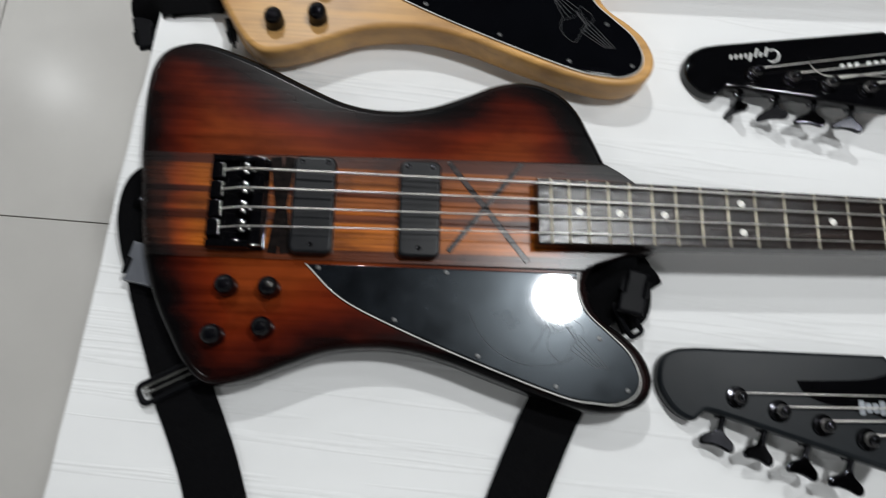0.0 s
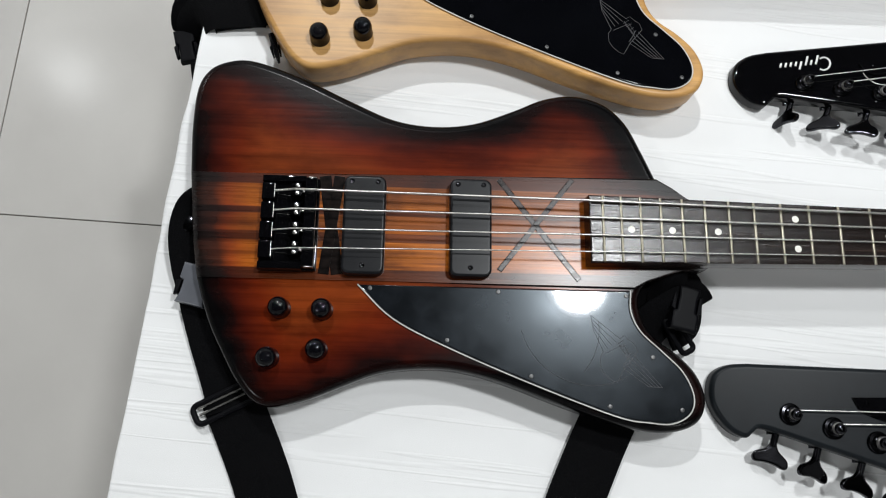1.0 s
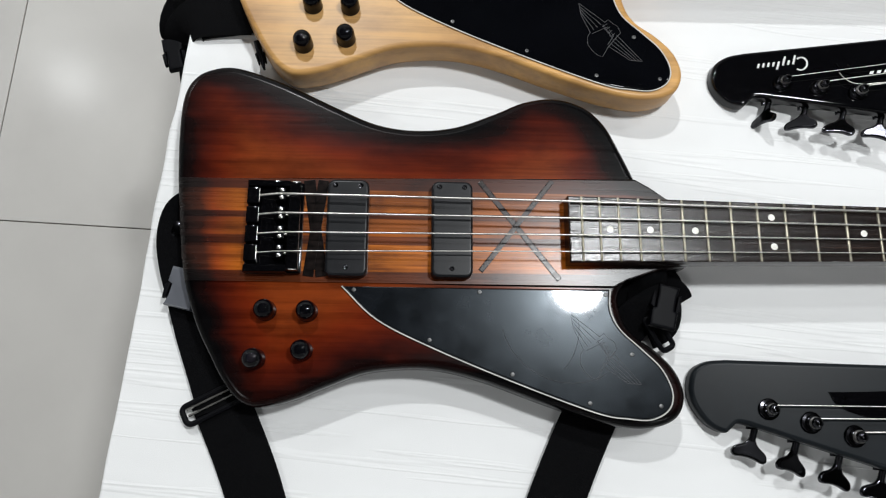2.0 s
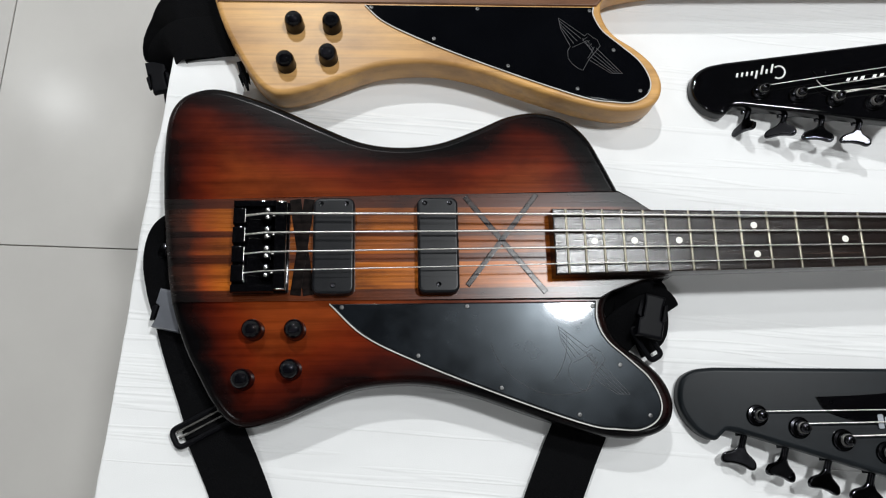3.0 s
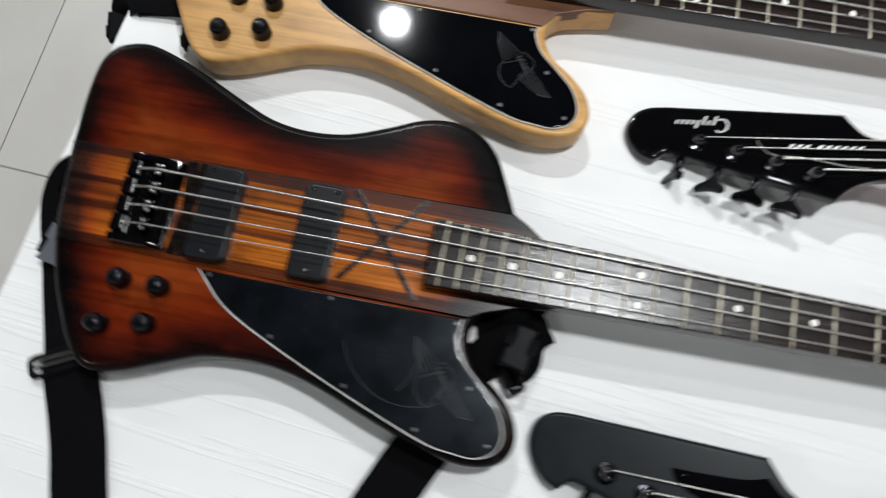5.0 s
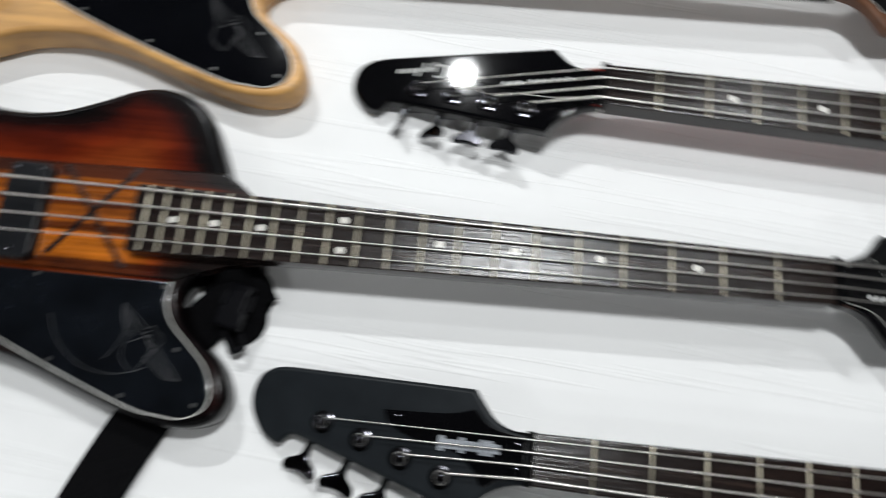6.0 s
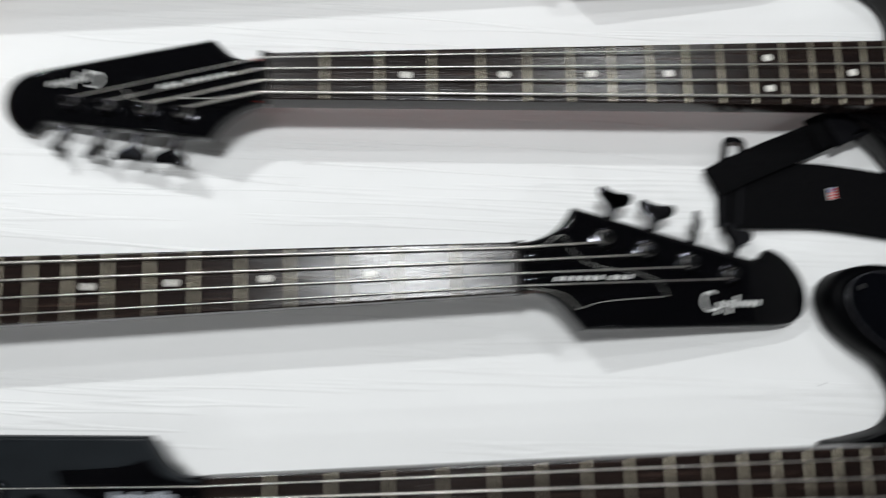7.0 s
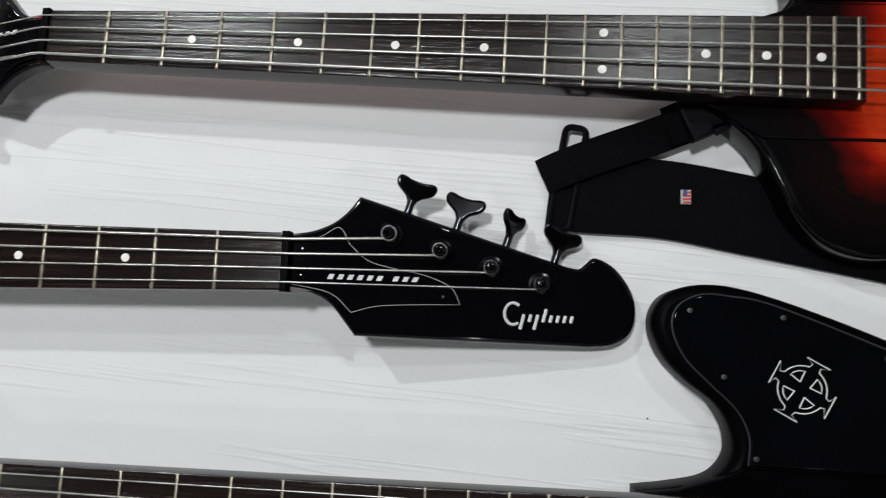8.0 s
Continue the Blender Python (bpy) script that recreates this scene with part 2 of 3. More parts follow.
def slab(name, outline, profile, mat, parent, label="", lift=None, rim=None, grid=0.0):
    """A plate with the outline and an edge profile of (inset, z) from top to bottom; the top is filled finely where grid is given."""
    from mathutils.geometry import delaunay_2d_cdt
    outline = tidy(outline)
    n = len(outline)
    verts, faces = [], []
    profile = [(profile[0][0] + 0.0006, profile[0][1])] + list(profile)
    for d, z in profile:
        verts += [(q.x, q.y, z) for q in inset(outline, d)]
    for r in range(len(profile) - 1):
        for i in range(n):
            j = (i + 1) % n
            faces.append((r * n + i, r * n + j, (r + 1) * n + j, (r + 1) * n + i))
    ztop = profile[0][1]
    ring = [Vector(v[:2]) for v in verts[:n]]
    if grid:
        arr = np.array([q[:] for q in ring])
        lo, hi = arr.min(0), arr.max(0)
        extra = []
        for x in np.arange(lo[0], hi[0], grid):
            for y in np.arange(lo[1], hi[1], grid):
                if np.min(np.hypot(arr[:, 0] - x, arr[:, 1] - y)) > grid * 0.6:
                    extra.append(Vector((x, y)))
        vs, _, fs, _, _, _ = delaunay_2d_cdt(ring + extra, [], [list(range(n))], 1, 1e-7)
        base = len(verts)
        index = {}
        for k, v in enumerate(vs):
            near = k if k < n and (v - ring[k]).length < 1e-6 else None
            if near is None:
                index[k] = len(verts)
                verts.append((v.x, v.y, ztop))
            else:
                index[k] = near
        faces += [tuple(index[k] for k in f) for f in fs]
    else:
        faces.append(tuple(range(n)))
    last = (len(profile) - 1) * n
    faces.append(tuple(range(last + n - 1, last - 1, -1)))
    if lift:
        verts = [(x, y, z + lift(x, y)) for x, y, z in verts]
    ob = mesh_object(name, verts, faces, mat, parent, label)
    if rim is not None:
        edge = np.array([q[:] for q in tidy(rim)])
        co = np.array([v.co[:2] for v in ob.data.vertices])
        dist = np.array([np.min(np.hypot(edge[:, 0] - x, edge[:, 1] - y)) for x, y in co])
        at = ob.data.attributes.new("rim", "FLOAT", "POINT")
        at.data.foreach_set("value", dist.astype(np.float32))
    return ob


def rounded(z0, z1, r, steps=4):
    """Edge profile from the top inwards round to the bottom."""
    out = [(r * (1 - math.sin(k / steps * math.pi / 2)), z1 - r * (1 - math.cos(k / steps * math.pi / 2))) for k in range(steps + 1)]
    return out + [(0, z0 + r * 0.4), (r * 0.4, z0)]


def rect(x0, y0, x1, y1, r=0.0, n=5):
    if r <= 0:
        return [(x0, y0), (x1, y0), (x1, y1), (x0, y1)]
    out = []
    for cx, cy, a in ((x1 - r, y0 + r, -90), (x1 - r, y1 - r, 0), (x0 + r, y1 - r, 90), (x0 + r, y0 + r, 180)):
        for k in range(n + 1):
            t = radians(a + 90 * k / n)
            out.append((cx + r * math.cos(t), cy + r * math.sin(t)))
    return out


def box(name, x0, y0, z0, x1, y1, z1, mat, parent, label="", r=0.0008, corner=0.0):
    return slab(name, rect(x0, y0, x1, y1, corner), rounded(z0, z1, r, 2), mat, parent, label)


def lathe(name, at, profile, mat, parent, label="", seg=20):
    """Turned about the upright line through at; profile of (radius, z) from the top down."""
    verts, faces = [], []
    for r, z in profile:
        verts += [(at[0] + r * math.cos(2 * math.pi * k / seg), at[1] + r * math.sin(2 * math.pi * k / seg), at[2] + z) for k in range(seg)]
    for i in range(len(profile) - 1):
        for k in range(seg):
            j = (k + 1) % seg
            faces.append((i * seg + k, i * seg + j, (i + 1) * seg + j, (i + 1) * seg + k))
    faces.append(tuple(range(seg)))
    faces.append(tuple(range(len(verts) - 1, len(verts) - seg - 1, -1)))
    return mesh_object(name, verts, faces, mat, parent, label, 40)


def tube_mesh(points, r, seg=6):
    p = [Vector(q) for q in points]
    verts, faces = [], []
    for i, q in enumerate(p):
        d = (p[min(i + 1, len(p) - 1)] - p[max(i - 1, 0)]).normalized()
        side = d.cross(Vector((0, 0, 1)))
        side = side.normalized() if side.length > 1e-6 else Vector((1, 0, 0))
        up = side.cross(d)
        verts += [q + r * (math.cos(2 * math.pi * k / seg) * side + math.sin(2 * math.pi * k / seg) * up) for k in range(seg)]
    for i in range(len(p) - 1):
        for k in range(seg):
            j = (k + 1) % seg
            faces.append((i * seg + k, i * seg + j, (i + 1) * seg + j, (i + 1) * seg + k))
    faces.append(tuple(range(seg)))
    faces.append(tuple(range(len(verts) - 1, len(verts) - seg - 1, -1)))
    return verts, faces


def tube(name, points, r, mat, parent, label="", seg=6):
    v, f = tube_mesh(points, r, seg)
    return mesh_object(name, v, f, mat, parent, label, 80)


def strokes(name, lines, r, mat, parent, label=""):
    """Several drawn lines as one flat mark."""
    verts, faces = [], []
    for line in lines:
        v, f = tube_mesh(line, r, 4)
        faces += [tuple(k + len(verts) for k in q) for q in f]
        verts += v
    return mesh_object(name, verts, faces, mat, parent, label)


def drawn(name, lines, r, mat, parent, label=""):
    """Each drawn line a part of its own."""
    for k, line in enumerate(lines):
        strokes(name, [line], r, mat, parent, label if k == 0 else "")


def ribbon(name, path, width, thick, mat, parent, label="", n=8, wave=0.0):
    """A strap: path of (x, y, z, twist degrees) with its flat side up where the twist is 0."""
    pts = chain([Vector(q[:3]) for q in path], n)
    tw = chain([Vector((q[3] if len(q) > 3 else 0, 0, 0)) for q in path], n)
    verts, faces = [], []
    cross = [(-0.5, 0.3), (-0.47, 0.5), (0, 0.5), (0.47, 0.5), (0.5, 0.3), (0.5, -0.3), (0.47, -0.5), (0, -0.5), (-0.47, -0.5), (-0.5, -0.3)]
    c = len(cross)
    for i, q in enumerate(pts):
        d = (pts[min(i + 1, len(pts) - 1)] - pts[max(i - 1, 0)]).normalized()
        side = Vector((-d.y, d.x, 0))
        side = side.normalized() if side.length > 1e-4 else Vector((0, 1, 0))
        turn = Matrix.Rotation(radians(tw[i].x), 3, d)
        side = turn @ side
        up = d.cross(side)
        sag = wave * math.sin(i * 0.9)
        verts += [q + side * a * width + up * (b * thick + sag * (1 - 4 * a * a)) for a, b in cross]
    for i in range(len(pts) - 1):
        for k in range(c):
            j = (k + 1) % c
            faces.append((i * c + k, i * c + j, (i + 1) * c + j, (i + 1) * c + k))
    faces.append(tuple(range(c)))
    faces.append(tuple(range(len(verts) - 1, len(verts) - c - 1, -1)))
    return mesh_object(name, verts, faces, mat, parent, label, 60)


# ---- room ----
def wall(name, lo, hi, mat, label, category):
    x0, y0, z0 = lo
    x1, y1, z1 = hi
    v = [(x0, y0, z0), (x1, y0, z0), (x1, y1, z0), (x0, y1, z0), (x0, y0, z1), (x1, y0, z1), (x1, y1, z1), (x0, y1, z1)]
    f = [(0, 3, 2, 1), (4, 5, 6, 7), (0, 1, 5, 4), (1, 2, 6, 5), (2, 3, 7, 6), (3, 0, 4, 7)]
    return tagged(mesh_object(name, v, f, mat), label, category, kind="structure")


# unseen walls, added and set close in to bounce soft side light
X0, X1, Y0, Y1 = -2.4, 2.9, -1.85, 2.15
floor = wall("floor", (X0, Y0, -0.12), (X1, Y1, -0.004), M_GROUT, "polished cream stone tile floor with dark joints", "floor")
# the ceiling is unseen too; it holds the lamps and stays dark
wall("ceiling", (X0, Y0, CEIL), (X1, Y1, CEIL + 0.1), M_CEIL, "unseen ceiling with downlights, kept dark to limit reflections in black parts", "ceiling")
wall("bounce_wall_west", (X0 - 0.1, Y0, -0.1), (X0, Y1, CEIL), M_WALL, "unseen white wall added to bounce soft fill light", "wall")
wall("bounce_wall_east", (X1, Y0, -0.1), (X1 + 0.1, Y1, CEIL), M_WALL, "unseen white wall added to bounce soft fill light", "wall")
wall("bounce_wall_south", (X0, Y0 - 0.1, -0.1), (X1, Y0, CEIL), M_WALL, "unseen white wall added to bounce soft fill light", "wall")
wall("bounce_wall_north", (X0, Y1, -0.1), (X1, Y1 + 0.1, CEIL), M_WALL, "unseen white wall added to bounce soft fill light", "wall")
for lx, ly, watts, wide in LAMPS:
    lamp = tagged(lathe("downlight", (lx, ly, CEIL), [(0.098, -0.001), (0.100, -0.014), (0.114, -0.014), (0.118, -0.008), (0.118, -0.001)], M_LAMPGLASS, None, seg=32), "round white recessed ceiling downlight, lit; the last two added as fill", "ceiling light", "ceiling downlights")

# table with a white cloth; its long side leans a little from the necks
TABLE = pose(-0.1240, 0.0, 0, 0, 0, -5.1)
TX, TY0, TY1, TOP = 2.15, -0.62, 0.72, 0.75


def make_table():
    t = tagged(new("trestle_table"), "wooden trestle table wholly hidden under a white cloth", "table")
    t.matrix_world = TABLE
    box("tabletop", 0.012, TY0 + 0.01, TOP - 0.035, TX - 0.01, TY1 - 0.01, TOP - 0.004, M_TABLE, t, r=0.003)
    for x in (0.09, TX - 0.09):
        for y in (TY0 + 0.09, TY1 - 0.09):
            box("leg", x - 0.02, y - 0.02, 0, x + 0.02, y + 0.02, TOP - 0.035, M_TABLE, t, r=0.002)


make_table()


def make_cloth():
    """A sheet over the table top that rounds its edges and hangs down all round."""
    nx, ny = 330, 230
    drop, r = 0.5, 0.008

    def fold(s, length):
        if s < 0:
            q = -s
            return (-min(q, r) * 0.6, -max(0, q - r * 0.4)) if q < drop else (-r * 0.6, -drop)
        if s > length:
            q = s - length
            return length + min(q, r) * 0.6, -max(0, q - r * 0.4)
        return s, 0.0

    us = np.concatenate([np.linspace(-drop, -0.012, 14), np.linspace(-0.009, 0.012, 8), np.linspace(0.018, TX - 0.018, nx), np.linspace(TX - 0.012, TX + drop, 14)])
    length = TY1 - TY0
    vs = np.concatenate([np.linspace(-drop, -0.012, 10), np.linspace(-0.009, 0.012, 6), np.linspace(0.018, length - 0.018, ny), np.linspace(length - 0.012, length + drop, 10)])
    verts, faces = [], []
    for u in us:
        for v in vs:
            x, dz1 = fold(u, TX)
            y, dz2 = fold(v, length)
            z = TOP + min(dz1, dz2)
            w = 0.0
            if min(dz1, dz2) > -0.001:
                w = 0.0011 * noise.noise((u * 1.3 + 3, v * 22, 0.3)) + 0.0010 * noise.noise((u * 5, v * 9, 5.1)) + 0.0005 * noise.noise((u * 9, v * 60, 2.0))
            else:
                x += 0.0015 * noise.noise((v * 9, dz1 * 2, 1.0)) - 0.05 * dz1 if dz1 < dz2 else 0
                y += 0.006 * noise.noise((u * 9, dz2 * 2, 4.0)) if dz2 < dz1 else 0
            verts.append((x + (0.0020 * noise.noise((v * 24, 0, 9.0)) + 0.0030 * noise.noise((v * 7, 0, 3.0))) * (dz1 < 0), y + TY0, z + w))
    m = len(vs)
    for i in range(len(us) - 1):
        for k in range(m - 1):
            faces.append((i * m + k, (i + 1) * m + k, (i + 1) * m + k + 1, i * m + k + 1))
    ob = mesh_object("tablecloth", verts, faces, M_CLOTH, smooth_angle=180)
    ob.matrix_world = TABLE
    tagged(ob, "creased white cotton cloth spread over the table", "tablecloth")


make_cloth()

# ---- bass guitars ----
UPPER = [(-0.0930, 0.050), (-0.0955, 0.091), (-0.0940, 0.129), (-0.084, 0.149), (-0.066, 0.158), (-0.046, 0.159), (-0.016, 0.150), (0.015, 0.137), (0.051, 0.120), (0.087, 0.105), (0.123, 0.100), (0.160, 0.104), (0.197, 0.118), (0.226, 0.131), (0.255, 0.1355), (0.283, 0.128), (0.303, 0.110), (0.317, 0.083), (0.329, 0.056)]
SHOULDER = [(0.329, 0.056), (0.342, 0.047), (0.357, 0.036), (0.372, 0.029)]
LOWER = [(0.372, -0.029), (0.348, -0.033), (0.322, -0.040), (0.309, -0.055), (0.310, -0.073), (0.320, -0.090), (0.340, -0.105), (0.356, -0.122), (0.3630, -0.143), (0.357, -0.161), (0.341, -0.170), (0.316, -0.1722), (0.284, -0.166), (0.240, -0.152), (0.190, -0.134), (0.154, -0.1245), (0.122, -0.122), (0.083, -0.126), (0.050, -0.138), (0.020, -0.150), (-0.008, -0.1560), (-0.024, -0.151), (-0.038, -0.136), (-0.051, -0.114), (-0.066, -0.085), (-0.079, -0.047), (-0.0875, 0.0), (-0.0930, 0.050)]
GUARD = [(0.300, -0.0515), (0.299, -0.070), (0.307, -0.087), (0.325, -0.104), (0.342, -0.121), (0.3505, -0.141), (0.3465, -0.156), (0.331, -0.1645), (0.311, -0.1640), (0.282, -0.159), (0.210, -0.133), (0.139, -0.104), (0.091, -0.080), (0.060, -0.0515)]
HEAD_A = [(0.866, 0.0205), (0.882, 0.0235), (0.896, 0.030), (0.906, 0.039), (0.914, 0.050)]
HEAD_B = [(0.914, 0.05), (1.0651, 0.0045)]
HEAD_C = [(1.0651, 0.0045), (1.0734, 0.0035), (1.078, 0.007), (1.0855, 0.0120), (1.1000, 0.0050), (1.1120, -0.011), (1.1155, -0.027), (1.1110, -0.043), (1.0980, -0.0515), (1.0806, -0.0535)]
HEAD_D = [(1.0806, -0.0535), (0.914, -0.0505)]
HEAD_E = [(0.914, -0.0505), (0.907, -0.0415), (0.896, -0.0285), (0.883, -0.0215), (0.866, -0.019)]
COVER = [(0.870, -0.0155), (0.897, -0.021), (0.912, -0.034), (0.930, -0.029), (0.958, -0.027), (0.988, -0.026), (0.981, -0.014), (0.962, -0.006), (0.940, -0.002), (0.922, 0.003), (0.909, 0.014), (0.901, 0.026), (0.888, 0.0185), (0.870, 0.0155)]
SCALE = 0.864
BODY_TOP, BOARD_TOP = 0.040, 0.060
POSTS = [(0.937, 0.0225), (0.973, 0.0118), (1.0095, 0.0010), (1.0455, -0.0098)]


def fret_x(n):
    return SCALE * 2 ** (-n / 12)


def half_width(x):
    return 0.0205 + (SCALE - x) / (SCALE - 0.26) * 0.0100


def face_z(x):
    return 0.0550 - 0.168 * max(0.0, x - 0.868)


def screw(parent, x, y, z, r=0.0024, mat=None):
    return lathe("screw", (x, y, z), [(r * 0.3, 0.0003), (r * 0.35, 0.0009), (r * 0.8, 0.0008), (r, 0.0002), (r, -0.001)], mat or M_CHROME, parent, seg=10)


def make_tuner(parent, post, tilt):
    x, y = post
    z = face_z(x)
    t = lathe("tuner", (x, y, z), [(0.0006, 0.0100), (0.0014, 0.0106), (0.0017, 0.0128), (0.0030, 0.0127), (0.0043, 0.0116), (0.0047, 0.0098), (0.0036, 0.0085), (0.0036, 0.0055), (0.0048, 0.0040), (0.0066, 0.0032), (0.0070, 0.0018), (0.0092, 0.0014), (0.0098, 0.0003), (0.0098, -0.001)], M_HARD, parent, "black chrome machine head", 22)
    ang = math.atan2(0.956, 0.298)
    ax, ay = math.cos(ang), math.sin(ang)
    # where the shaft leaves the slanting edge
    edge_y = 0.050 + (x + 0.010 - 0.914) / 0.151 * -0.0455
    bx, by, bz = x + 0.010, edge_y, z - 0.011
    tube("shaft", [(bx - ax * 0.010, by - ay * 0.010, bz), (bx + ax * 0.004, by + ay * 0.004, bz), (bx + ax * 0.010, by + ay * 0.010, bz)], 0.0031, M_HARD, t, seg=10)
    half = [(0.003, 0.0028), (0.0080, 0.0032), (0.0125, 0.0058), (0.0158, 0.0108), (0.0186, 0.0142), (0.0230, 0.0156), (0.0262, 0.0138), (0.0266, 0.0102), (0.0254, 0.0052), (0.0250, 0.0)]
    line = chain(half, 3)
    line = [(q.x, q.y) for q in line] + [(q.x, -q.y) for q in line[::-1][1:]]
    key = slab("key", line, rounded(-0.0021, 0.0021, 0.0016, 2), M_HARD, t, "black chrome cloverleaf key")
    rot = Matrix.Translation((bx, by, bz)) @ Matrix.Rotation(ang, 4, "Z") @ Matrix.Rotation(radians(tilt), 4, "X")
    key.data.transform(rot)
    box("gear_housing", x - 0.009, y - 0.004, z - 0.019, x + 0.014, y + 0.018, z - 0.0135, M_HARD, t)
    return t


def make_bass(m, label, wood, block, neck_mat, head_mat, guard_edge, tilts, gloss=False, emblem="bird", tape=False, cover_line=True, dots=True, knob_shift=(0.0, 0.0), reach=1.0, named=True, lean=0.0, slim=1.0, loose_end=False, seam=-0.0495, edge=0.0075):
    bass = tagged(new("bass_guitar"), label, "bass guitar", "basses on the table")
    bass.matrix_world = m
    rim = (chain(UPPER[:-1] + [(0.333, 0.056)] + SHOULDER[2:], 5) if gloss else chain(UPPER, 5) + chain(SHOULDER, 4)) + chain(LOWER, 5)
    slab("body", rim, rounded(0.0, BODY_TOP, edge)[:-2] + [(0.0, 0.011), (0.0022, 0.0045), (0.0075, 0.0)], wood, bass, rim=rim[:len(rim)], grid=0.008)
    # raised middle beam, running on into the neck
    beam = [(-0.0786 - 0.4 * (seam + 0.0495), seam), (0.303, seam), (0.316, -0.0425), (0.345, -0.0325), (0.372, -0.0285), (0.372, 0.0285), (0.356, 0.0355), (0.342, 0.0455), (0.328, 0.0535), (-0.0928, 0.0495), (-0.0903, 0.025), (-0.0873, 0.0), (-0.0833, -0.025)]
    top = BODY_TOP + 0.0018

    def roll_over(x, y):
        """Its butt end rounds over with the rim of the body."""
        q = 0.0085 - (x - (-0.0873 - 0.112 * y + (1.3 * y * y if y < 0 else 0)))
        return -(0.0085 - math.sqrt(max(0.0, 0.0085 ** 2 - min(q, 0.0085) ** 2))) if q > 0 else 0.0

    slab("center_block", beam, [(0.0010, top), (0.0003, top - 0.0003), (0.0, top - 0.001), (0.0, BODY_TOP - 0.012)], block, bass, rim=rim, grid=0.0035, lift=roll_over)
    # neck: half-round loft
    verts, faces, ring = [], [], 11
    xs = [0.30, 0.36, 0.40, 0.50, 0.60, 0.70, 0.80, 0.845, 0.868, 0.885]
    for x in xs:
        w = half_width(min(x, SCALE)) - 0.0004
        deep = 0.022 if x < 0.84 else 0.018
        for k in range(ring):
            a = math.pi * k / (ring - 1)
            verts.append((x, -w * math.cos(a), BOARD_TOP - 0.0056 - deep * math.sin(a) ** 0.7 - (0.003 if x > 0.87 else 0)))
    for i in range(len(xs) - 1):
        for k in range(ring - 1):
            faces.append((i * ring + k, i * ring + k + 1, (i + 1) * ring + k + 1, (i + 1) * ring + k))
        faces.append((i * ring + ring - 1, i * ring, (i + 1) * ring, (i + 1) * ring + ring - 1))
    faces += [tuple(range(ring)), tuple(range(len(verts) - 1, len(verts) - ring - 1, -1))]
    mesh_object("neck", verts, faces, neck_mat, bass)
    # fretboard, frets, dots, nut
    x_end = 0.267 if gloss else 0.260
    board = slab("fretboard", [(x_end, -half_width(x_end)), (SCALE, -half_width(SCALE)), (SCALE, half_width(SCALE)), (x_end, half_width(x_end))], [(0.0012, BOARD_TOP), (0.0003, BOARD_TOP - 0.0005), (0, BOARD_TOP - 0.0013), (0, top - 0.001)], M_BOARD, bass, "dark rosewood fretboard")
    for n in range(1, 21):
        x, w = fret_x(n), half_width(fret_x(n)) - 0.0004
        slab("fret", rect(x - 0.0012, -w, x + 0.0012, w), [(0.0007, BOARD_TOP + 0.0011), (0.0002, BOARD_TOP + 0.0008), (0, BOARD_TOP)], M_FRET, board)
    for n, y in ((3, 0), (5, 0), (7, 0), (9, 0), (12, 0.0135), (12, -0.0135), (15, 0), (17, 0), (19, 0)) if dots else ():
        lathe("inlay_dot", ((fret_x(n) + fret_x(n - 1)) / 2, y, BOARD_TOP), [(0.0022, 0.0003), (0.0031, 0.0002), (0.0031, -0.0005)], M_DOT, board, seg=16)
    w = half_width(SCALE) + 0.0008
    box("nut", SCALE - 0.001, -w, BOARD_TOP - 0.008, SCALE + 0.0045, w, BOARD_TOP + 0.0026, M_BLACKSATIN, bass)
    # headstock
    def hx(x):
        return 0.866 + (x - 0.866) * reach if x > 0.866 else x

    head = [Vector((hx(q.x), q.y)) for c in (chain(HEAD_A, 4), chain(HEAD_B, 2), chain(HEAD_C, 5), chain(HEAD_D, 2), chain(HEAD_E, 4)) for q in c]
    hs = slab("headstock", head, rounded(-0.0135, 0.0, 0.0038, 4), head_mat, bass, lift=lambda x, y: face_z(x))
    cover = slab("truss_cover", [(q.x, q.y) for q in chain(COVER[:3], 4) + chain(COVER[2:6], 4) + chain(COVER[5:11], 4) + chain(COVER[10:], 4)], [(0.0004, 0.0019), (0.0, 0.0014), (0.0, -0.0005)], M_BLACKGLOSS, hs, lift=lambda x, y: face_z(x))
    if cover_line:
        cl = chain(COVER[:3], 4) + chain(COVER[2:6], 4) + chain(COVER[5:11], 4) + chain(COVER[10:], 4)
        tube("edge_line", [(q.x, q.y, face_z(q.x) + 0.0012) for q in cl], 0.00035, M_PLY, cover, seg=4)
    for x, y in ((0.8755, 0.0095), (0.8755, -0.0095), (0.976, -0.0215)):
        screw(cover, x, y, face_z(x) + 0.0018, 0.0019, M_HARD)
    if named:
        # plain slanting bars in two groups
        for k in range(9):
            x = 0.8945 + 0.0068 * k + (0.0045 if k > 5 else 0)
            lean_x = 0.0016
            line = [(x, -0.0112), (x + 0.0036, -0.0112), (x + 0.0036 + lean_x, -0.0076), (x + lean_x, -0.0076)]
            slab("model_bar", line, [(0.0001, 0.0021), (0.0, 0.0020), (0.0, 0.0015)], M_WHITE, cover, "plain white printed bar", lift=lambda x, y: face_z(x))
        # the maker's mark: a curl and a row of plain slanting bars
        curl = [(hx(1.0260 + 0.0062 * math.cos(radians(a))), -0.0310 + 0.0078 * math.sin(radians(a))) for a in range(48, 320, 16)]
        strokes("name_curl", [[(p, q, face_z(p) + 0.0002) for p, q in curl]], 0.0010, M_WHITE, hs, "plain white printed curl")
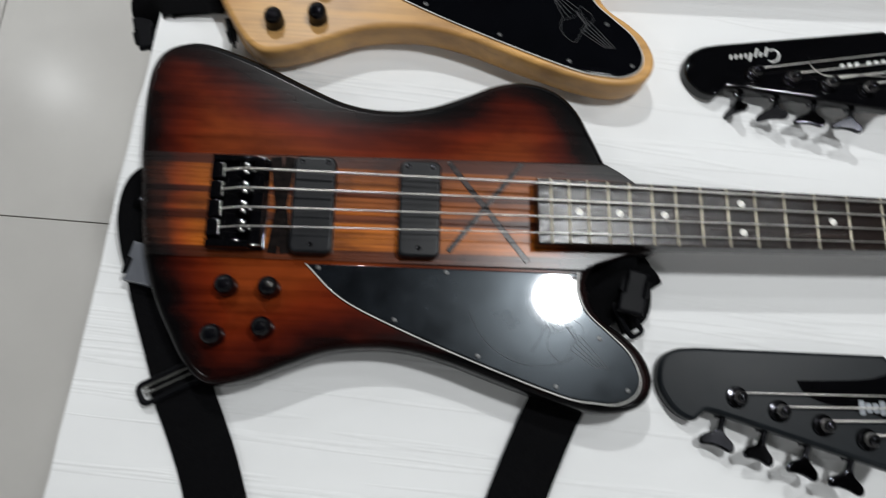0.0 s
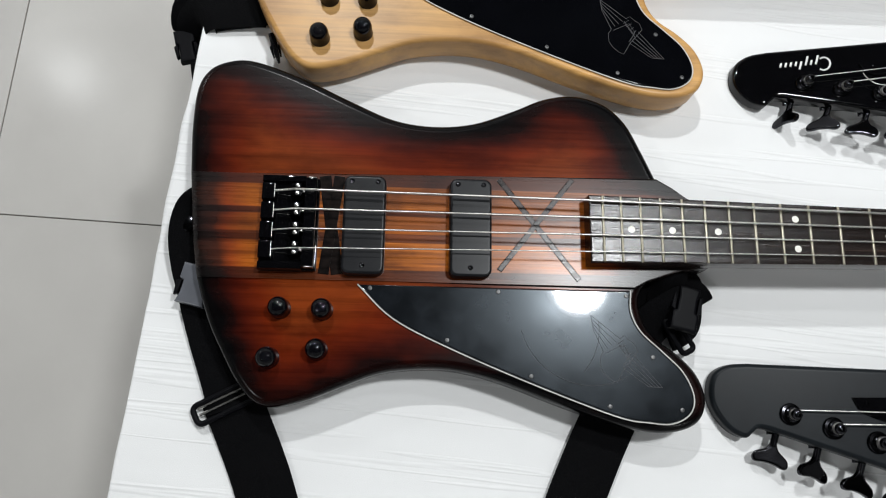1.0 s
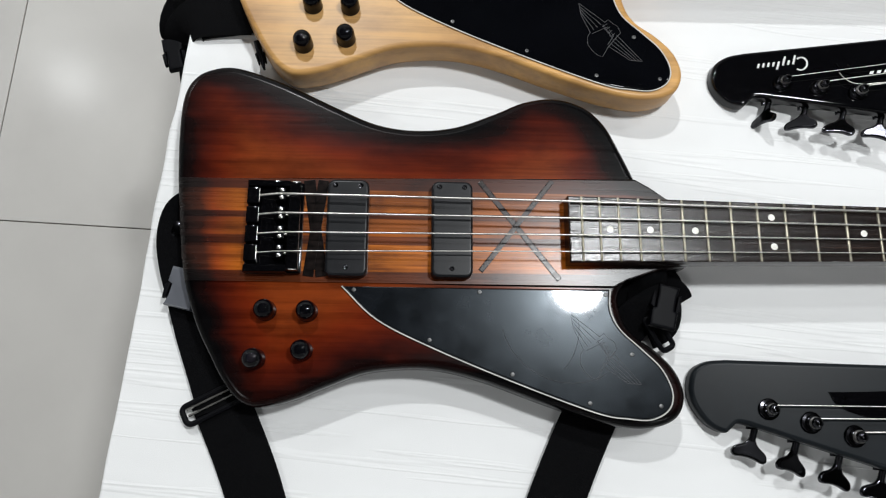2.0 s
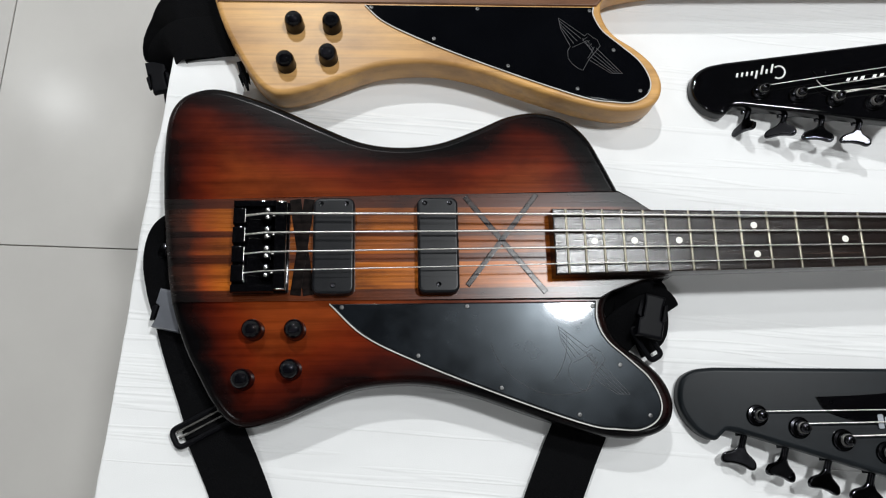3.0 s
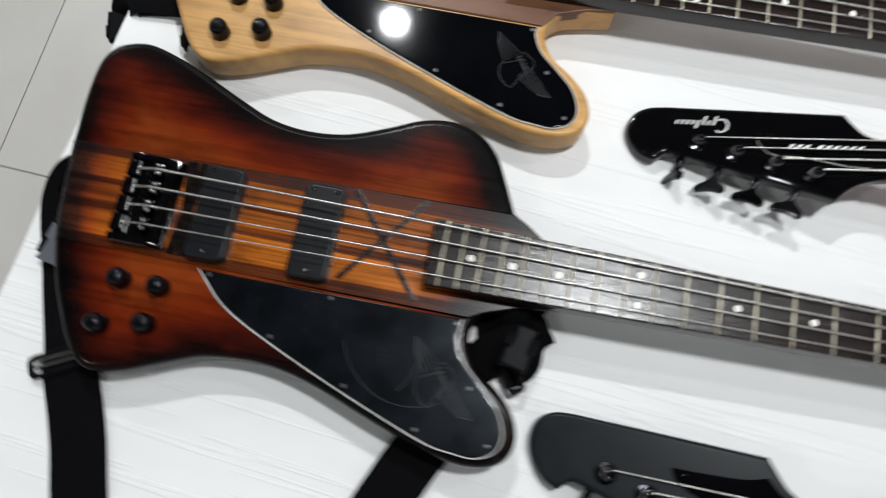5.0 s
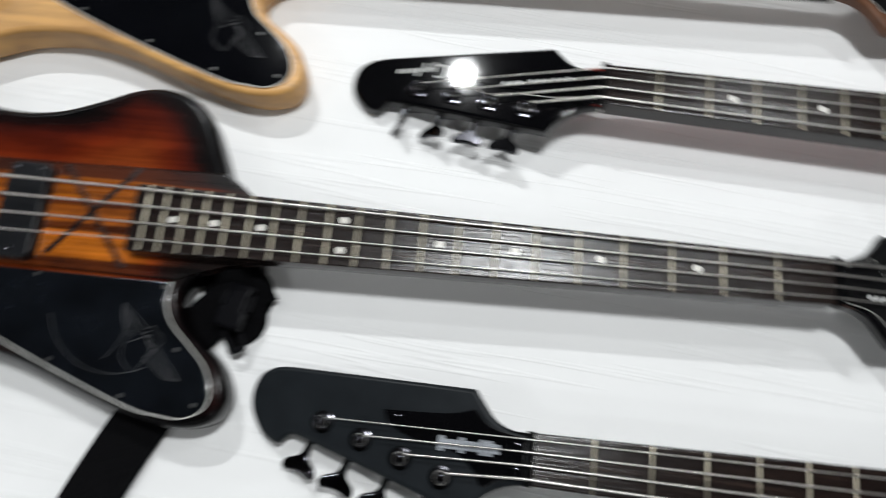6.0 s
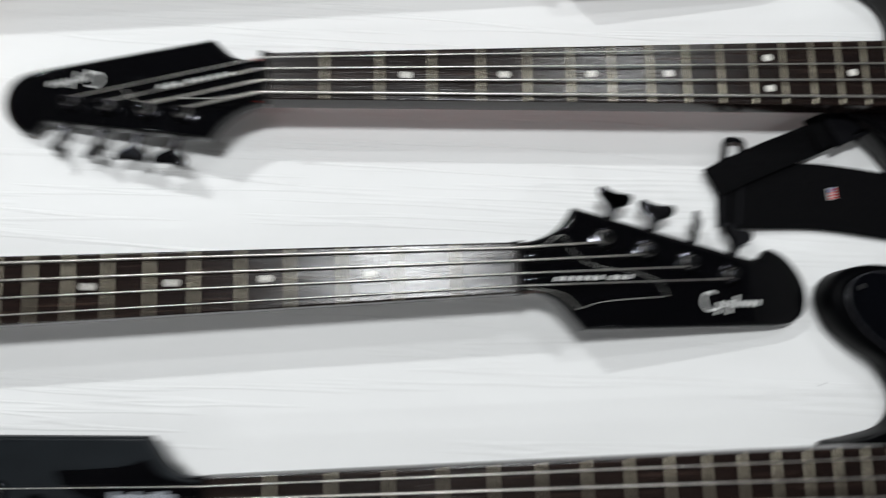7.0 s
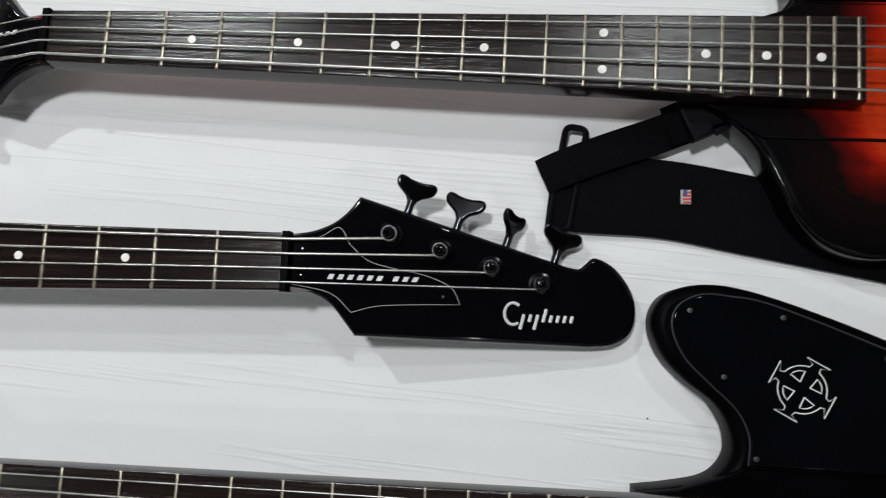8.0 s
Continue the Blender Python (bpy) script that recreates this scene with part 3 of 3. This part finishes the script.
        for k, (up, down) in enumerate(((0.0012, 0.0095), (0.0012, 0.0040), (0.0012, 0.0095), (0.0055, 0.0040), (0.0010, 0.0040), (0.0010, 0.0040), (0.0010, 0.0040), (0.0010, 0.0040))):
            x = 1.0335 + 0.0050 * k
            bar = [(hx(x - down * 0.25), -0.0325 - down), (hx(x + up * 0.25), -0.0325 + up)]
            strokes("name_bar", [[(p, q, face_z(p) + 0.0002) for p, q in bar]], 0.0011, M_WHITE, hs, "plain white printed bar")
    else:
        # pale mark on the cover: short bars in a low row with three taller ones
        for k in range(9):
            x, tall = 0.8900 + 0.0056 * k, 0.0065 if k in (1, 2, 5, 8) else 0.0042
            slab("mark_bar", rect(x, -0.0040 - tall, x + 0.0046, -0.0040 + tall * 0.9, 0.0010, 2), [(0.0001, 0.0021), (0.0, 0.0020), (0.0, 0.0015)], M_PALEMARK, cover, "plain pale printed bar", lift=lambda x, y: face_z(x))
    for p, tilt in zip(POSTS, tilts):
        make_tuner(bass, (hx(p[0]), p[1]), tilt)
    # pickguard
    outline = [q for q in GUARD if q[1] < seam - 0.004]
    cut = (seam - 0.0015 + 0.0510) / (-0.080 + 0.0515)
    outline = [(0.2995, seam - 0.0015)] + outline + [(0.060 + 0.031 * max(0.0, cut), seam - 0.0015)]
    rimline = chain(outline, 6)
    guard = slab("pickguard", rimline, [(0.0016, BODY_TOP + 0.0026), (0.0011, BODY_TOP + 0.0024), (0.0, BODY_TOP + 0.0006), (0.0, BODY_TOP - 0.001)], M_GUARD if tape else M_GUARDCLEAN, bass, "black plastic pickguard with a light edge")
    tube("edge_ply", [(q.x, q.y, BODY_TOP + 0.0013) for q in rimline], 0.0007, guard_edge, guard, seg=5)
    gz = BODY_TOP + 0.0026
    for x, y in ((0.071 - 0.6 * (seam + 0.0495), seam - 0.0050), (0.138, -0.0980), (0.182, seam - 0.0055), (0.295, seam - 0.0065), (0.210, -0.127), (0.277, -0.151), (0.339, -0.153), (0.316, -0.109)):
        screw(guard, x, y, gz, 0.0022, M_DULL)
    if emblem == "bird":
        ln = []
        for k in range(5):
            f = k / 4
            ln.append([(0.2880 - 0.0150 * f, -0.0935 - 0.0115 * f), (0.2630 + 0.0015 * f, -0.0737 - 0.0120 * f)])
            ln.append([(0.2990 - 0.0085 * f, -0.1070 - 0.0125 * f), (0.3230 - 0.0120 * f, -0.1345 + 0.0005 * f)])
        ln.append([(0.2630, -0.0737), (0.2645, -0.0857)])
        ln.append([(0.3230, -0.1345), (0.3110, -0.1340)])
        ln.append([(0.2880, -0.0935), (0.2915, -0.0905), (0.2960, -0.0950), (0.3005, -0.0975), (0.3030, -0.1045), (0.2905, -0.1195)])
        ln.append([(0.2730, -0.1050), (0.2700, -0.1100), (0.2700, -0.1180), (0.2735, -0.1240), (0.2790, -0.1290), (0.2840, -0.1310), (0.2905, -0.1195)])
        for k in range(4):
            ln.append([(0.2850 + 0.0030 * k, -0.0985 - 0.0035 * k), (0.2905 + 0.0022 * k, -0.0950 - 0.0035 * k)])
            ln.append([(0.2860 + 0.0020 * k, -0.0960 - 0.0030 * k), (0.2880 + 0.0025 * k, -0.1020 - 0.0035 * k)])
        ln.append([(0.2750, -0.1062), (0.2905, -0.0985), (0.2960, -0.1080), (0.2895, -0.1180)])
        drawn("emblem_line", [[(x, y, gz) for x, y in q] for q in ln], 0.0002, M_LINE if tape else M_LINEPALE, guard, "grey line of an engraved winged mark")
        if tape:
          arc = [(0.262 + 0.062 * math.cos(radians(a)), -0.072 + 0.062 * math.sin(radians(a))) for a in range(195, 305, 7)]
          arc2 = [(0.215 + 0.055 * math.cos(radians(a)), -0.085 + 0.055 * math.sin(radians(a))) for a in range(-42, 8, 7)]
          drawn("scratch", [[(x, y, gz) for x, y in arc], [(x, y, gz) for x, y in arc2]], 0.00022, M_SCRATCH, guard, "faint curved scratch")
    else:
        cx, cy, ln = 0.2650, -0.1035, []
        for q in range(4):
            a0 = radians(90 * q - 31)

            def at(r, deg, a0=a0):
                return (cx + 0.84 * r * math.cos(a0 + radians(deg)), cy + 0.84 * r * math.sin(a0 + radians(deg)))
            ln.append([at(0.0190, 14), at(0.0220, 9), at(0.0262, 22), at(0.0275, -22), at(0.0220, -9), at(0.0190, -14)])
            ln.append([at(0.0190, d) for d in range(14, 78, 8)] + [at(0.0190, 76)])
            ln.append([at(0.0062, 45), at(0.0148, 22), at(0.0150, 34), at(0.0152, 45), at(0.0150, 56), at(0.0148, 68), at(0.0062, 45)])
        drawn("emblem_line", [[(x, y, gz) for x, y in q] for q in ln], 0.00042, M_WHITE, guard, "white line of a ringed cross")
    # bridge
    br = slab("bridge", rect(-0.0255, -0.0415, 0.0238, 0.0420, 0.002, 2), rounded(top - 0.001, top + 0.005, 0.001, 2), M_BLACKGLOSS, bass, "black metal bridge with four saddles")
    box("front_bar", 0.0120, -0.0400, top + 0.004, 0.0220, 0.0405, top + 0.0135, M_BLACKGLOSS, br, r=0.0015)
    for y0, y1 in ((-0.0415, -0.0350), (0.0362, 0.0420)):
        box("side_rail", -0.0250, y0, top + 0.004, 0.0125, y1, top + 0.0120, M_BLACKGLOSS, br, r=0.0012)
    for y in (-0.0395, 0.0400):
        tube("worn_corner", [(0.0150, y, top + 0.0132), (0.0212, y, top + 0.0132), (0.0220, y, top + 0.0085)], 0.0007, M_CHROME, br, "bare worn metal corner", seg=5)
    sy = [0.0275, 0.0100, -0.0075, -0.0245]
    for k, y in enumerate(sy):
        box("tail_claw", -0.0250, y - 0.0074, top + 0.004, -0.0140, y + 0.0074, top + 0.0125, M_BLACKGLOSS, br, r=0.0012)
        sd = box("saddle", 0.0005, y - 0.0062, top + 0.004, 0.0100, y + 0.0062, top + 0.0165, M_HARD, br, r=0.0015)
        for s in (-1, 1):
            lathe("saddle_screw", (0.0062, y + s * 0.0034, top + 0.0165), [(0.0009, 0.0012), (0.0017, 0.0010), (0.0017, -0.001)], M_CHROME, sd, seg=10)
        tube("intonation_screw", [(0.0100, y, top + 0.0105), (0.0130, y, top + 0.0105)], 0.0013, M_CHROME, br)
        tube("claw_edge", [(-0.0140, y - 0.0062, top + 0.0122), (-0.0140, y + 0.0062, top + 0.0122)], 0.00045, M_CHROME, br, seg=5)
    # pickups
    for x0 in (0.0455, 0.1385):
        pk = slab("pickup", rect(x0, -0.0440, x0 + 0.0368, 0.0440, 0.0065), rounded(top - 0.002, top + 0.0115, 0.0022, 3), M_PLASTIC, bass, "black plastic covered pickup")
        for x, y in ((x0 + 0.007, 0.0385), (x0 + 0.0295, 0.0385), (x0 + 0.01825, -0.0365)):
            lathe("screw", (x, y, top + 0.0115), [(0.0010, 0.0003), (0.0017, 0.0006), (0.0023, 0.0003), (0.0023, -0.0006)], M_HARD, pk, seg=10)
    # knobs
    for x, y in ((-0.0050, -0.0735), (0.0310, -0.0740), (-0.0120, -0.1155), (0.0280, -0.1080)):
        lathe("knob", (x + knob_shift[0], y + knob_shift[1], BODY_TOP), [(0.0006, 0.0190), (0.0030, 0.0187), (0.0055, 0.0177), (0.0073, 0.0160), (0.0084, 0.0136), (0.0088, 0.0110), (0.0090, 0.0012), (0.0093, 0.0)], M_KNOB, bass, "glossy black domed knob", 28)
    # strings
    ny = [0.0155, 0.0052, -0.0050, -0.0148]
    zt = BOARD_TOP + 0.0030
    for k in range(4):
        px, py = hx(POSTS[k][0]), POSTS[k][1]
        r = (0.00112, 0.00095, 0.00076, 0.00058)[k]
        tube("string", [(-0.0140, sy[k], top + 0.0115), (0.0045, sy[k], top + 0.0182), (0.026, sy[k] * 0.985, top + 0.0186), (0.26, sy[k] + (ny[k] - sy[k]) * 0.29, zt + 0.001), (SCALE + 0.002, ny[k], zt), (SCALE + 0.008, ny[k], zt - 0.0004), (px - 0.002, py - 0.0036, face_z(px) + 0.0070)], r, M_STRING, bass, seg=6)
        # two turns of string round the post
        coil = []
        for i in range(37):
            a = 2 * math.pi * i / 18 + 1.2
            coil.append((px + (0.0040 + r) * math.cos(a), py + (0.0040 + r) * math.sin(a), face_z(px) + 0.0084 - i * r * 1.9 / 18))
        tube("string_winding", coil, r * 0.9, M_WOUND, bass, seg=5)
    # strap pins
    lathe("strap_pin", (-0.095, 0.004, 0.014), [(0.004, 0.010), (0.007, 0.009), (0.007, 0.006), (0.004, 0.004), (0.004, 0.0)], M_HARD, bass, seg=14)
    if tape:
        tz = top + 0.0001

        def strip(name, ax, ay, bx, by, w, z, mat=M_TAPE):
            d = (Vector((bx, by)) - Vector((ax, ay))).normalized() * w / 2
            n = Vector((-d.y, d.x))
            line = [Vector((ax, ay)) + n, Vector((ax, ay)) - n, Vector((bx, by)) - n, Vector((bx, by)) + n]
            slab(name, line, [(0.0002, z + 0.0003), (0.0, z + 0.0002), (0.0, top - 0.0006)], mat, bass, "dark sticky tape mark")
        strip("tape_mark", 0.183, 0.048, 0.254, -0.043, 0.0052, tz)
        tz += 0.0003
        strip("tape_mark", 0.250, 0.050, 0.183, -0.036, 0.0048, tz)
        tz -= 0.0003
        strip("tape_mark", 0.0275, 0.046, 0.0420, -0.043, 0.0105, tz, M_TAPEDARK)
        tz += 0.0003
        strip("tape_mark", 0.0405, 0.046, 0.0300, -0.043, 0.0095, tz, M_TAPEDARK)
    if loose_end:
        end = [(0.988, -0.012), (0.985, -0.006), (0.978, 0.002), (0.967, 0.006), (0.950, 0.007), (0.930, 0.010), (0.908, 0.014), (0.890, 0.0135)]
        tube("string_end", chain([(x, y, face_z(x) + 0.008 - 0.003 * abs(x - 0.95) / 0.05) for x, y in end], 4), 0.0005, M_STRING, bass, "thin loose end of a string", seg=5)
    # the headstock of one is slimmer and leans a little to its tuners
    if lean:
        for ob in bass.children_recursive:
            if ob.type == "MESH":
                for v in ob.data.vertices:
                    if v.co.x > 0.866:
                        v.co.y = v.co.y * (1 - (1 - slim) * min(1.0, (v.co.x - 0.866) / 0.04)) + lean * (v.co.x - 0.866)
    return bass


make_bass(pose(0, 0, 0.752), "satin sunburst bass guitar with taped crosses, face up on cloth", M_BURST, M_BLOCK, M_NECKDARK, M_BLACKGLOSS, M_PLY, (12, -6, 62, 20), tape=True)
make_bass(pose(0.0195, 0.309, 0.751), "natural wood bass guitar with black pickguard, face up on cloth", M_NATURAL, M_WALNUT, M_NECKBROWN, M_WALNUT, M_PLY, (10, 30, 5, 50), knob_shift=(0.0075, -0.0105), seam=-0.0590, edge=0.0045)
make_bass(pose(1.5300, 0.1392, 0.7470, 0, 0, 180 - 2.05), "glossy red and black sunburst bass guitar, face up on cloth", M_RED, M_RED, M_NECKRED, M_BLACKGLOSS, M_PLYGREY, (5, 12, 40, 70), gloss=True, edge=0.006, cover_line=False, reach=0.962, lean=0.11, slim=0.88, loose_end=True)
make_bass(pose(1.4830, -0.1855, 0.7485, 0, 0, 180 - 1.15), "matte black bass guitar, ringed cross on its guard, face up", M_BLACKSATIN, M_BLACKSATIN, M_BLACKSATIN, M_GREYSATIN, M_PLYGREY, (4, -8, -14, 10), emblem="cross", cover_line=False, dots=False, reach=0.963, named=False)


# ---- straps ----
def buckle(parent, x, y, z, turn, mat, wide=0.036, long=0.040, label="plastic side release buckle"):
    rot = Matrix.Translation((x, y, z)) @ Matrix.Rotation(radians(turn), 4, "Z")
    line = [(-long / 2, -wide / 2), (-long * 0.1, -wide / 2), (-long * 0.05, -wide * 0.36), (long * 0.25, -wide * 0.36), (long / 2, -wide / 2 + 0.002), (long / 2, wide / 2 - 0.002), (long * 0.25, wide * 0.36), (-long * 0.05, wide * 0.36), (-long * 0.1, wide / 2), (-long / 2, wide / 2)]
    b = slab("buckle", line, rounded(0, 0.009, 0.002, 2), mat, parent, label)
    b.data.transform(rot)
    for s in (-1, 1):
        prong = slab("prong", [(q[0], q[1] * s) for q in [(-long * 0.1, wide * 0.40), (long * 0.3, wide * 0.42), (long * 0.34, wide / 2 + 0.001), (-long * 0.02, wide / 2 + 0.002)]], rounded(0.002, 0.008, 0.0012, 2), M_BUCKLE, b)
        prong.data.transform(rot)
    return b


def slider(parent, x, y, z, turn, wide, deep=0.022, label="black plastic strap slider", bar=None):
    """A flat rounded frame; a metal bar may lie over the strap inside it."""
    rot = Matrix.Translation((x, y, z)) @ Matrix.Rotation(radians(turn), 4, "Z")
    loop = rect(-deep / 2, -wide / 2, deep / 2, wide / 2, min(deep, wide) * 0.3, 4)
    loop = [(p, q, 0) for p, q in loop + loop[:2]]
    v, f = tube_mesh(loop, 0.0026, 8)
    ob = mesh_object("slider", [rot @ Vector(q) for q in v], f, M_BUCKLE, parent, label)
    for p in (-deep * 0.28, deep * 0.05) if bar else ():
        v, f = tube_mesh([(p, -wide * 0.42, 0.0022), (p, wide * 0.42, 0.0022)], 0.0013, 6)
        mesh_object("bar", [rot @ Vector(q) for q in v], f, bar, ob, "bright steel bar")
    return ob


Z = 0.7525
strap = tagged(new("guitar_strap"), "black webbing strap with grey buckle trailing from the sunburst bass", "strap")
ribbon("narrow_webbing", [(-0.078, 0.030, Z + 0.020, -60), (-0.091, 0.018, Z + 0.020, -50), (-0.094, -0.005, Z + 0.018, -30), (-0.091, -0.030, Z + 0.012, -15), (-0.085, -0.052, Z + 0.008, -5), (-0.074, -0.090, Z + 0.004, 0), (-0.057, -0.135, Z + 0.004, 0), (-0.049, -0.158, Z + 0.006, 0)], 0.036, 0.0022, M_WEB, strap)
buckle(strap, -0.0850, -0.051, Z + 0.010, -103, M_BUCKLEGREY, 0.030, 0.036, label="grey plastic side release buckle")
slider(strap, -0.0515, -0.1515, Z + 0.006, -63, 0.058, 0.017, bar=M_CHROME)
ribbon("wide_webbing", [(-0.050, -0.146, Z + 0.003, 0), (-0.038, -0.170, Z + 0.003, 0), (-0.018, -0.215, Z + 0.002, 0), (0.015, -0.300, Z + 0.002, 0), (0.075, -0.385, Z + 0.003, 0), (0.150, -0.405, Z + 0.003, 0), (0.215, -0.345, Z + 0.002, 0), (0.245, -0.255, Z + 0.002, 0), (0.270, -0.195, Z + 0.003, 0), (0.292, -0.150, Z + 0.003, 0), (0.315, -0.100, Z + 0.003, 0)], 0.050, 0.0022, M_WEB, strap, wave=0.0006)
ribbon("strap_fold", [(0.316, -0.088, Z + 0.005, 10), (0.332, -0.072, Z + 0.014, 25), (0.350, -0.062, Z + 0.022, 20), (0.359, -0.064, Z + 0.016, -20), (0.358, -0.075, Z + 0.007, -30), (0.342, -0.081, Z + 0.004, 0)], 0.040, 0.0024, M_WEB, strap)
ribbon("strap_fold", [(0.326, -0.046, Z + 0.010, 0), (0.338, -0.047, Z + 0.020, 30), (0.353, -0.044, Z + 0.022, 40), (0.362, -0.043, Z + 0.013, 0), (0.364, -0.052, Z + 0.005, -20), (0.356, -0.066, Z + 0.005, 0)], 0.034, 0.0024, M_WEB, strap)
ribbon("strap_fold", [(0.318, -0.064, Z + 0.004, 0), (0.338, -0.060, Z + 0.010, 10), (0.356, -0.058, Z + 0.011, 15), (0.363, -0.066, Z + 0.006, 0)], 0.056, 0.0024, M_WEB, strap)
buckle(strap, 0.354, -0.064, Z + 0.021, 76, M_GLOSSBUCKLE, 0.024, 0.040, "glossy black plastic side release buckle")
slider(strap, 0.351, -0.086, Z + 0.014, 30, 0.034, 0.012)

strap = tagged(new("guitar_strap"), "wide black strap of the natural bass hanging over the table edge", "strap")
ribbon("wide_webbing", [(-0.019, 0.262, Z + 0.012, 0), (-0.039, 0.258, Z + 0.006, 0), (-0.064, 0.253, Z + 0.003, 0), (-0.092, 0.249, Z + 0.002, 0), (-0.106, 0.246, Z - 0.003, 0), (-0.113, 0.242, Z - 0.030, 0), (-0.114, 0.238, Z - 0.07, 0)], 0.084, 0.0024, M_WEB, strap)
ribbon("strap_fold", [(-0.045, 0.234, Z + 0.0055, 0), (-0.075, 0.232, Z + 0.0055, 0), (-0.102, 0.229, Z + 0.003, 0), (-0.116, 0.224, Z - 0.012, 0), (-0.120, 0.214, Z - 0.040, 0)], 0.046, 0.0024, M_WEB, strap)
ribbon("loose_tail", [(-0.112, 0.262, Z - 0.012, 60), (-0.121, 0.236, Z - 0.03, 55), (-0.125, 0.205, Z - 0.05, 45), (-0.125, 0.175, Z - 0.085, 40), (-0.121, 0.148, Z - 0.12, 30)], 0.030, 0.0022, M_WEB, strap)
buckle(strap, -0.131, 0.206, Z - 0.036, -75, M_BUCKLE, 0.020, 0.036, "black plastic buckle end")

buckle(strap, -0.0310, 0.184, Z + 0.010, -73, M_BUCKLE, 0.006, 0.030, "small black plastic clip")

strap = tagged(new("guitar_strap"), "wide black webbing strap with small flag tag, beside red bass", "strap")
ribbon("wide_webbing", [(1.052, 0.0655, Z + 0.004, 0), (1.080, 0.0625, Z + 0.004, 0), (1.14, 0.0590, Z + 0.003, 0), (1.20, 0.0480, Z + 0.003, 0), (1.28, 0.0330, Z + 0.003, 0), (1.40, 0.010, Z + 0.003, 0), (1.52, -0.002, Z + 0.003, 0)], 0.060, 0.0024, M_WEB, strap, wave=0.0005)
ribbon("narrow_webbing", [(1.046, 0.074, Z + 0.007, 0), (1.062, 0.081, Z + 0.010, 0), (1.095, 0.094, Z + 0.010, 0), (1.135, 0.108, Z + 0.010, 6), (1.168, 0.122, Z + 0.013, 14), (1.196, 0.139, Z + 0.022, 20)], 0.028, 0.0024, M_WEB, strap)
ribbon("strap_fold", [(1.138, 0.112, Z + 0.013, 0), (1.160, 0.120, Z + 0.020, 10), (1.185, 0.130, Z + 0.022, 14)], 0.030, 0.006, M_WEB, strap)
buckle(strap, 1.166, 0.1205, Z + 0.017, 24, M_BUCKLE, 0.032, 0.038, "black plastic side release buckle")
slider(strap, 1.0655, 0.0745, Z + 0.005, -9.6, 0.080, 0.016)
tag = box("flag_tag", 1.1500, 0.0555, Z + 0.0032, 1.1575, 0.0665, Z + 0.0046, M_TAG, strap, "small red, white and blue woven tag", r=0.0002)
for k in range(4):
    box("stripe", 1.1515, 0.0560 + 0.0026 * k, Z + 0.0044, 1.1573, 0.0575 + 0.0026 * k, Z + 0.0050, M_TAGRED, tag, r=0.0001)
box("canton", 1.1515, 0.0622, Z + 0.0044, 1.1545, 0.0662, Z + 0.0053, M_TAGBLUE, tag, r=0.0001)

lint = tagged(lathe("lint", (1.126, -0.104, 0.7503), [(0.0003, 0.0008), (0.0007, 0.0005), (0.0006, 0.0)], M_WEB, None, seg=8), "tiny black speck of lint on the white cloth", "lint")

# ---- floor tiles, 60 cm ----
tile_mesh = None
GRIDM = pose(-0.739, 0.2165, 0, 0, 0, -2.6)
for i in range(-5, 9):
    for k in range(-6, 7):
        c = GRIDM @ Vector(((i + 0.5) * 0.6, (k + 0.5) * 0.6, 0))
        if not (X0 - 0.25 < c.x < X1 + 0.25 and Y0 - 0.25 < c.y < Y1 + 0.25):
            continue
        if tile_mesh is None:
            ob = slab("tile", rect(-0.2988, -0.2988, 0.2988, 0.2988), [(0.0008, 0.0), (0.0, -0.0008), (0.0, -0.0045)], M_TILE, floor)
            tile_mesh = ob.data
        else:
            ob = new("tile", tile_mesh)
            ob.parent = floor
        ob.matrix_local = pose(c.x, c.y, 0.0, 0, 0, -2.6)
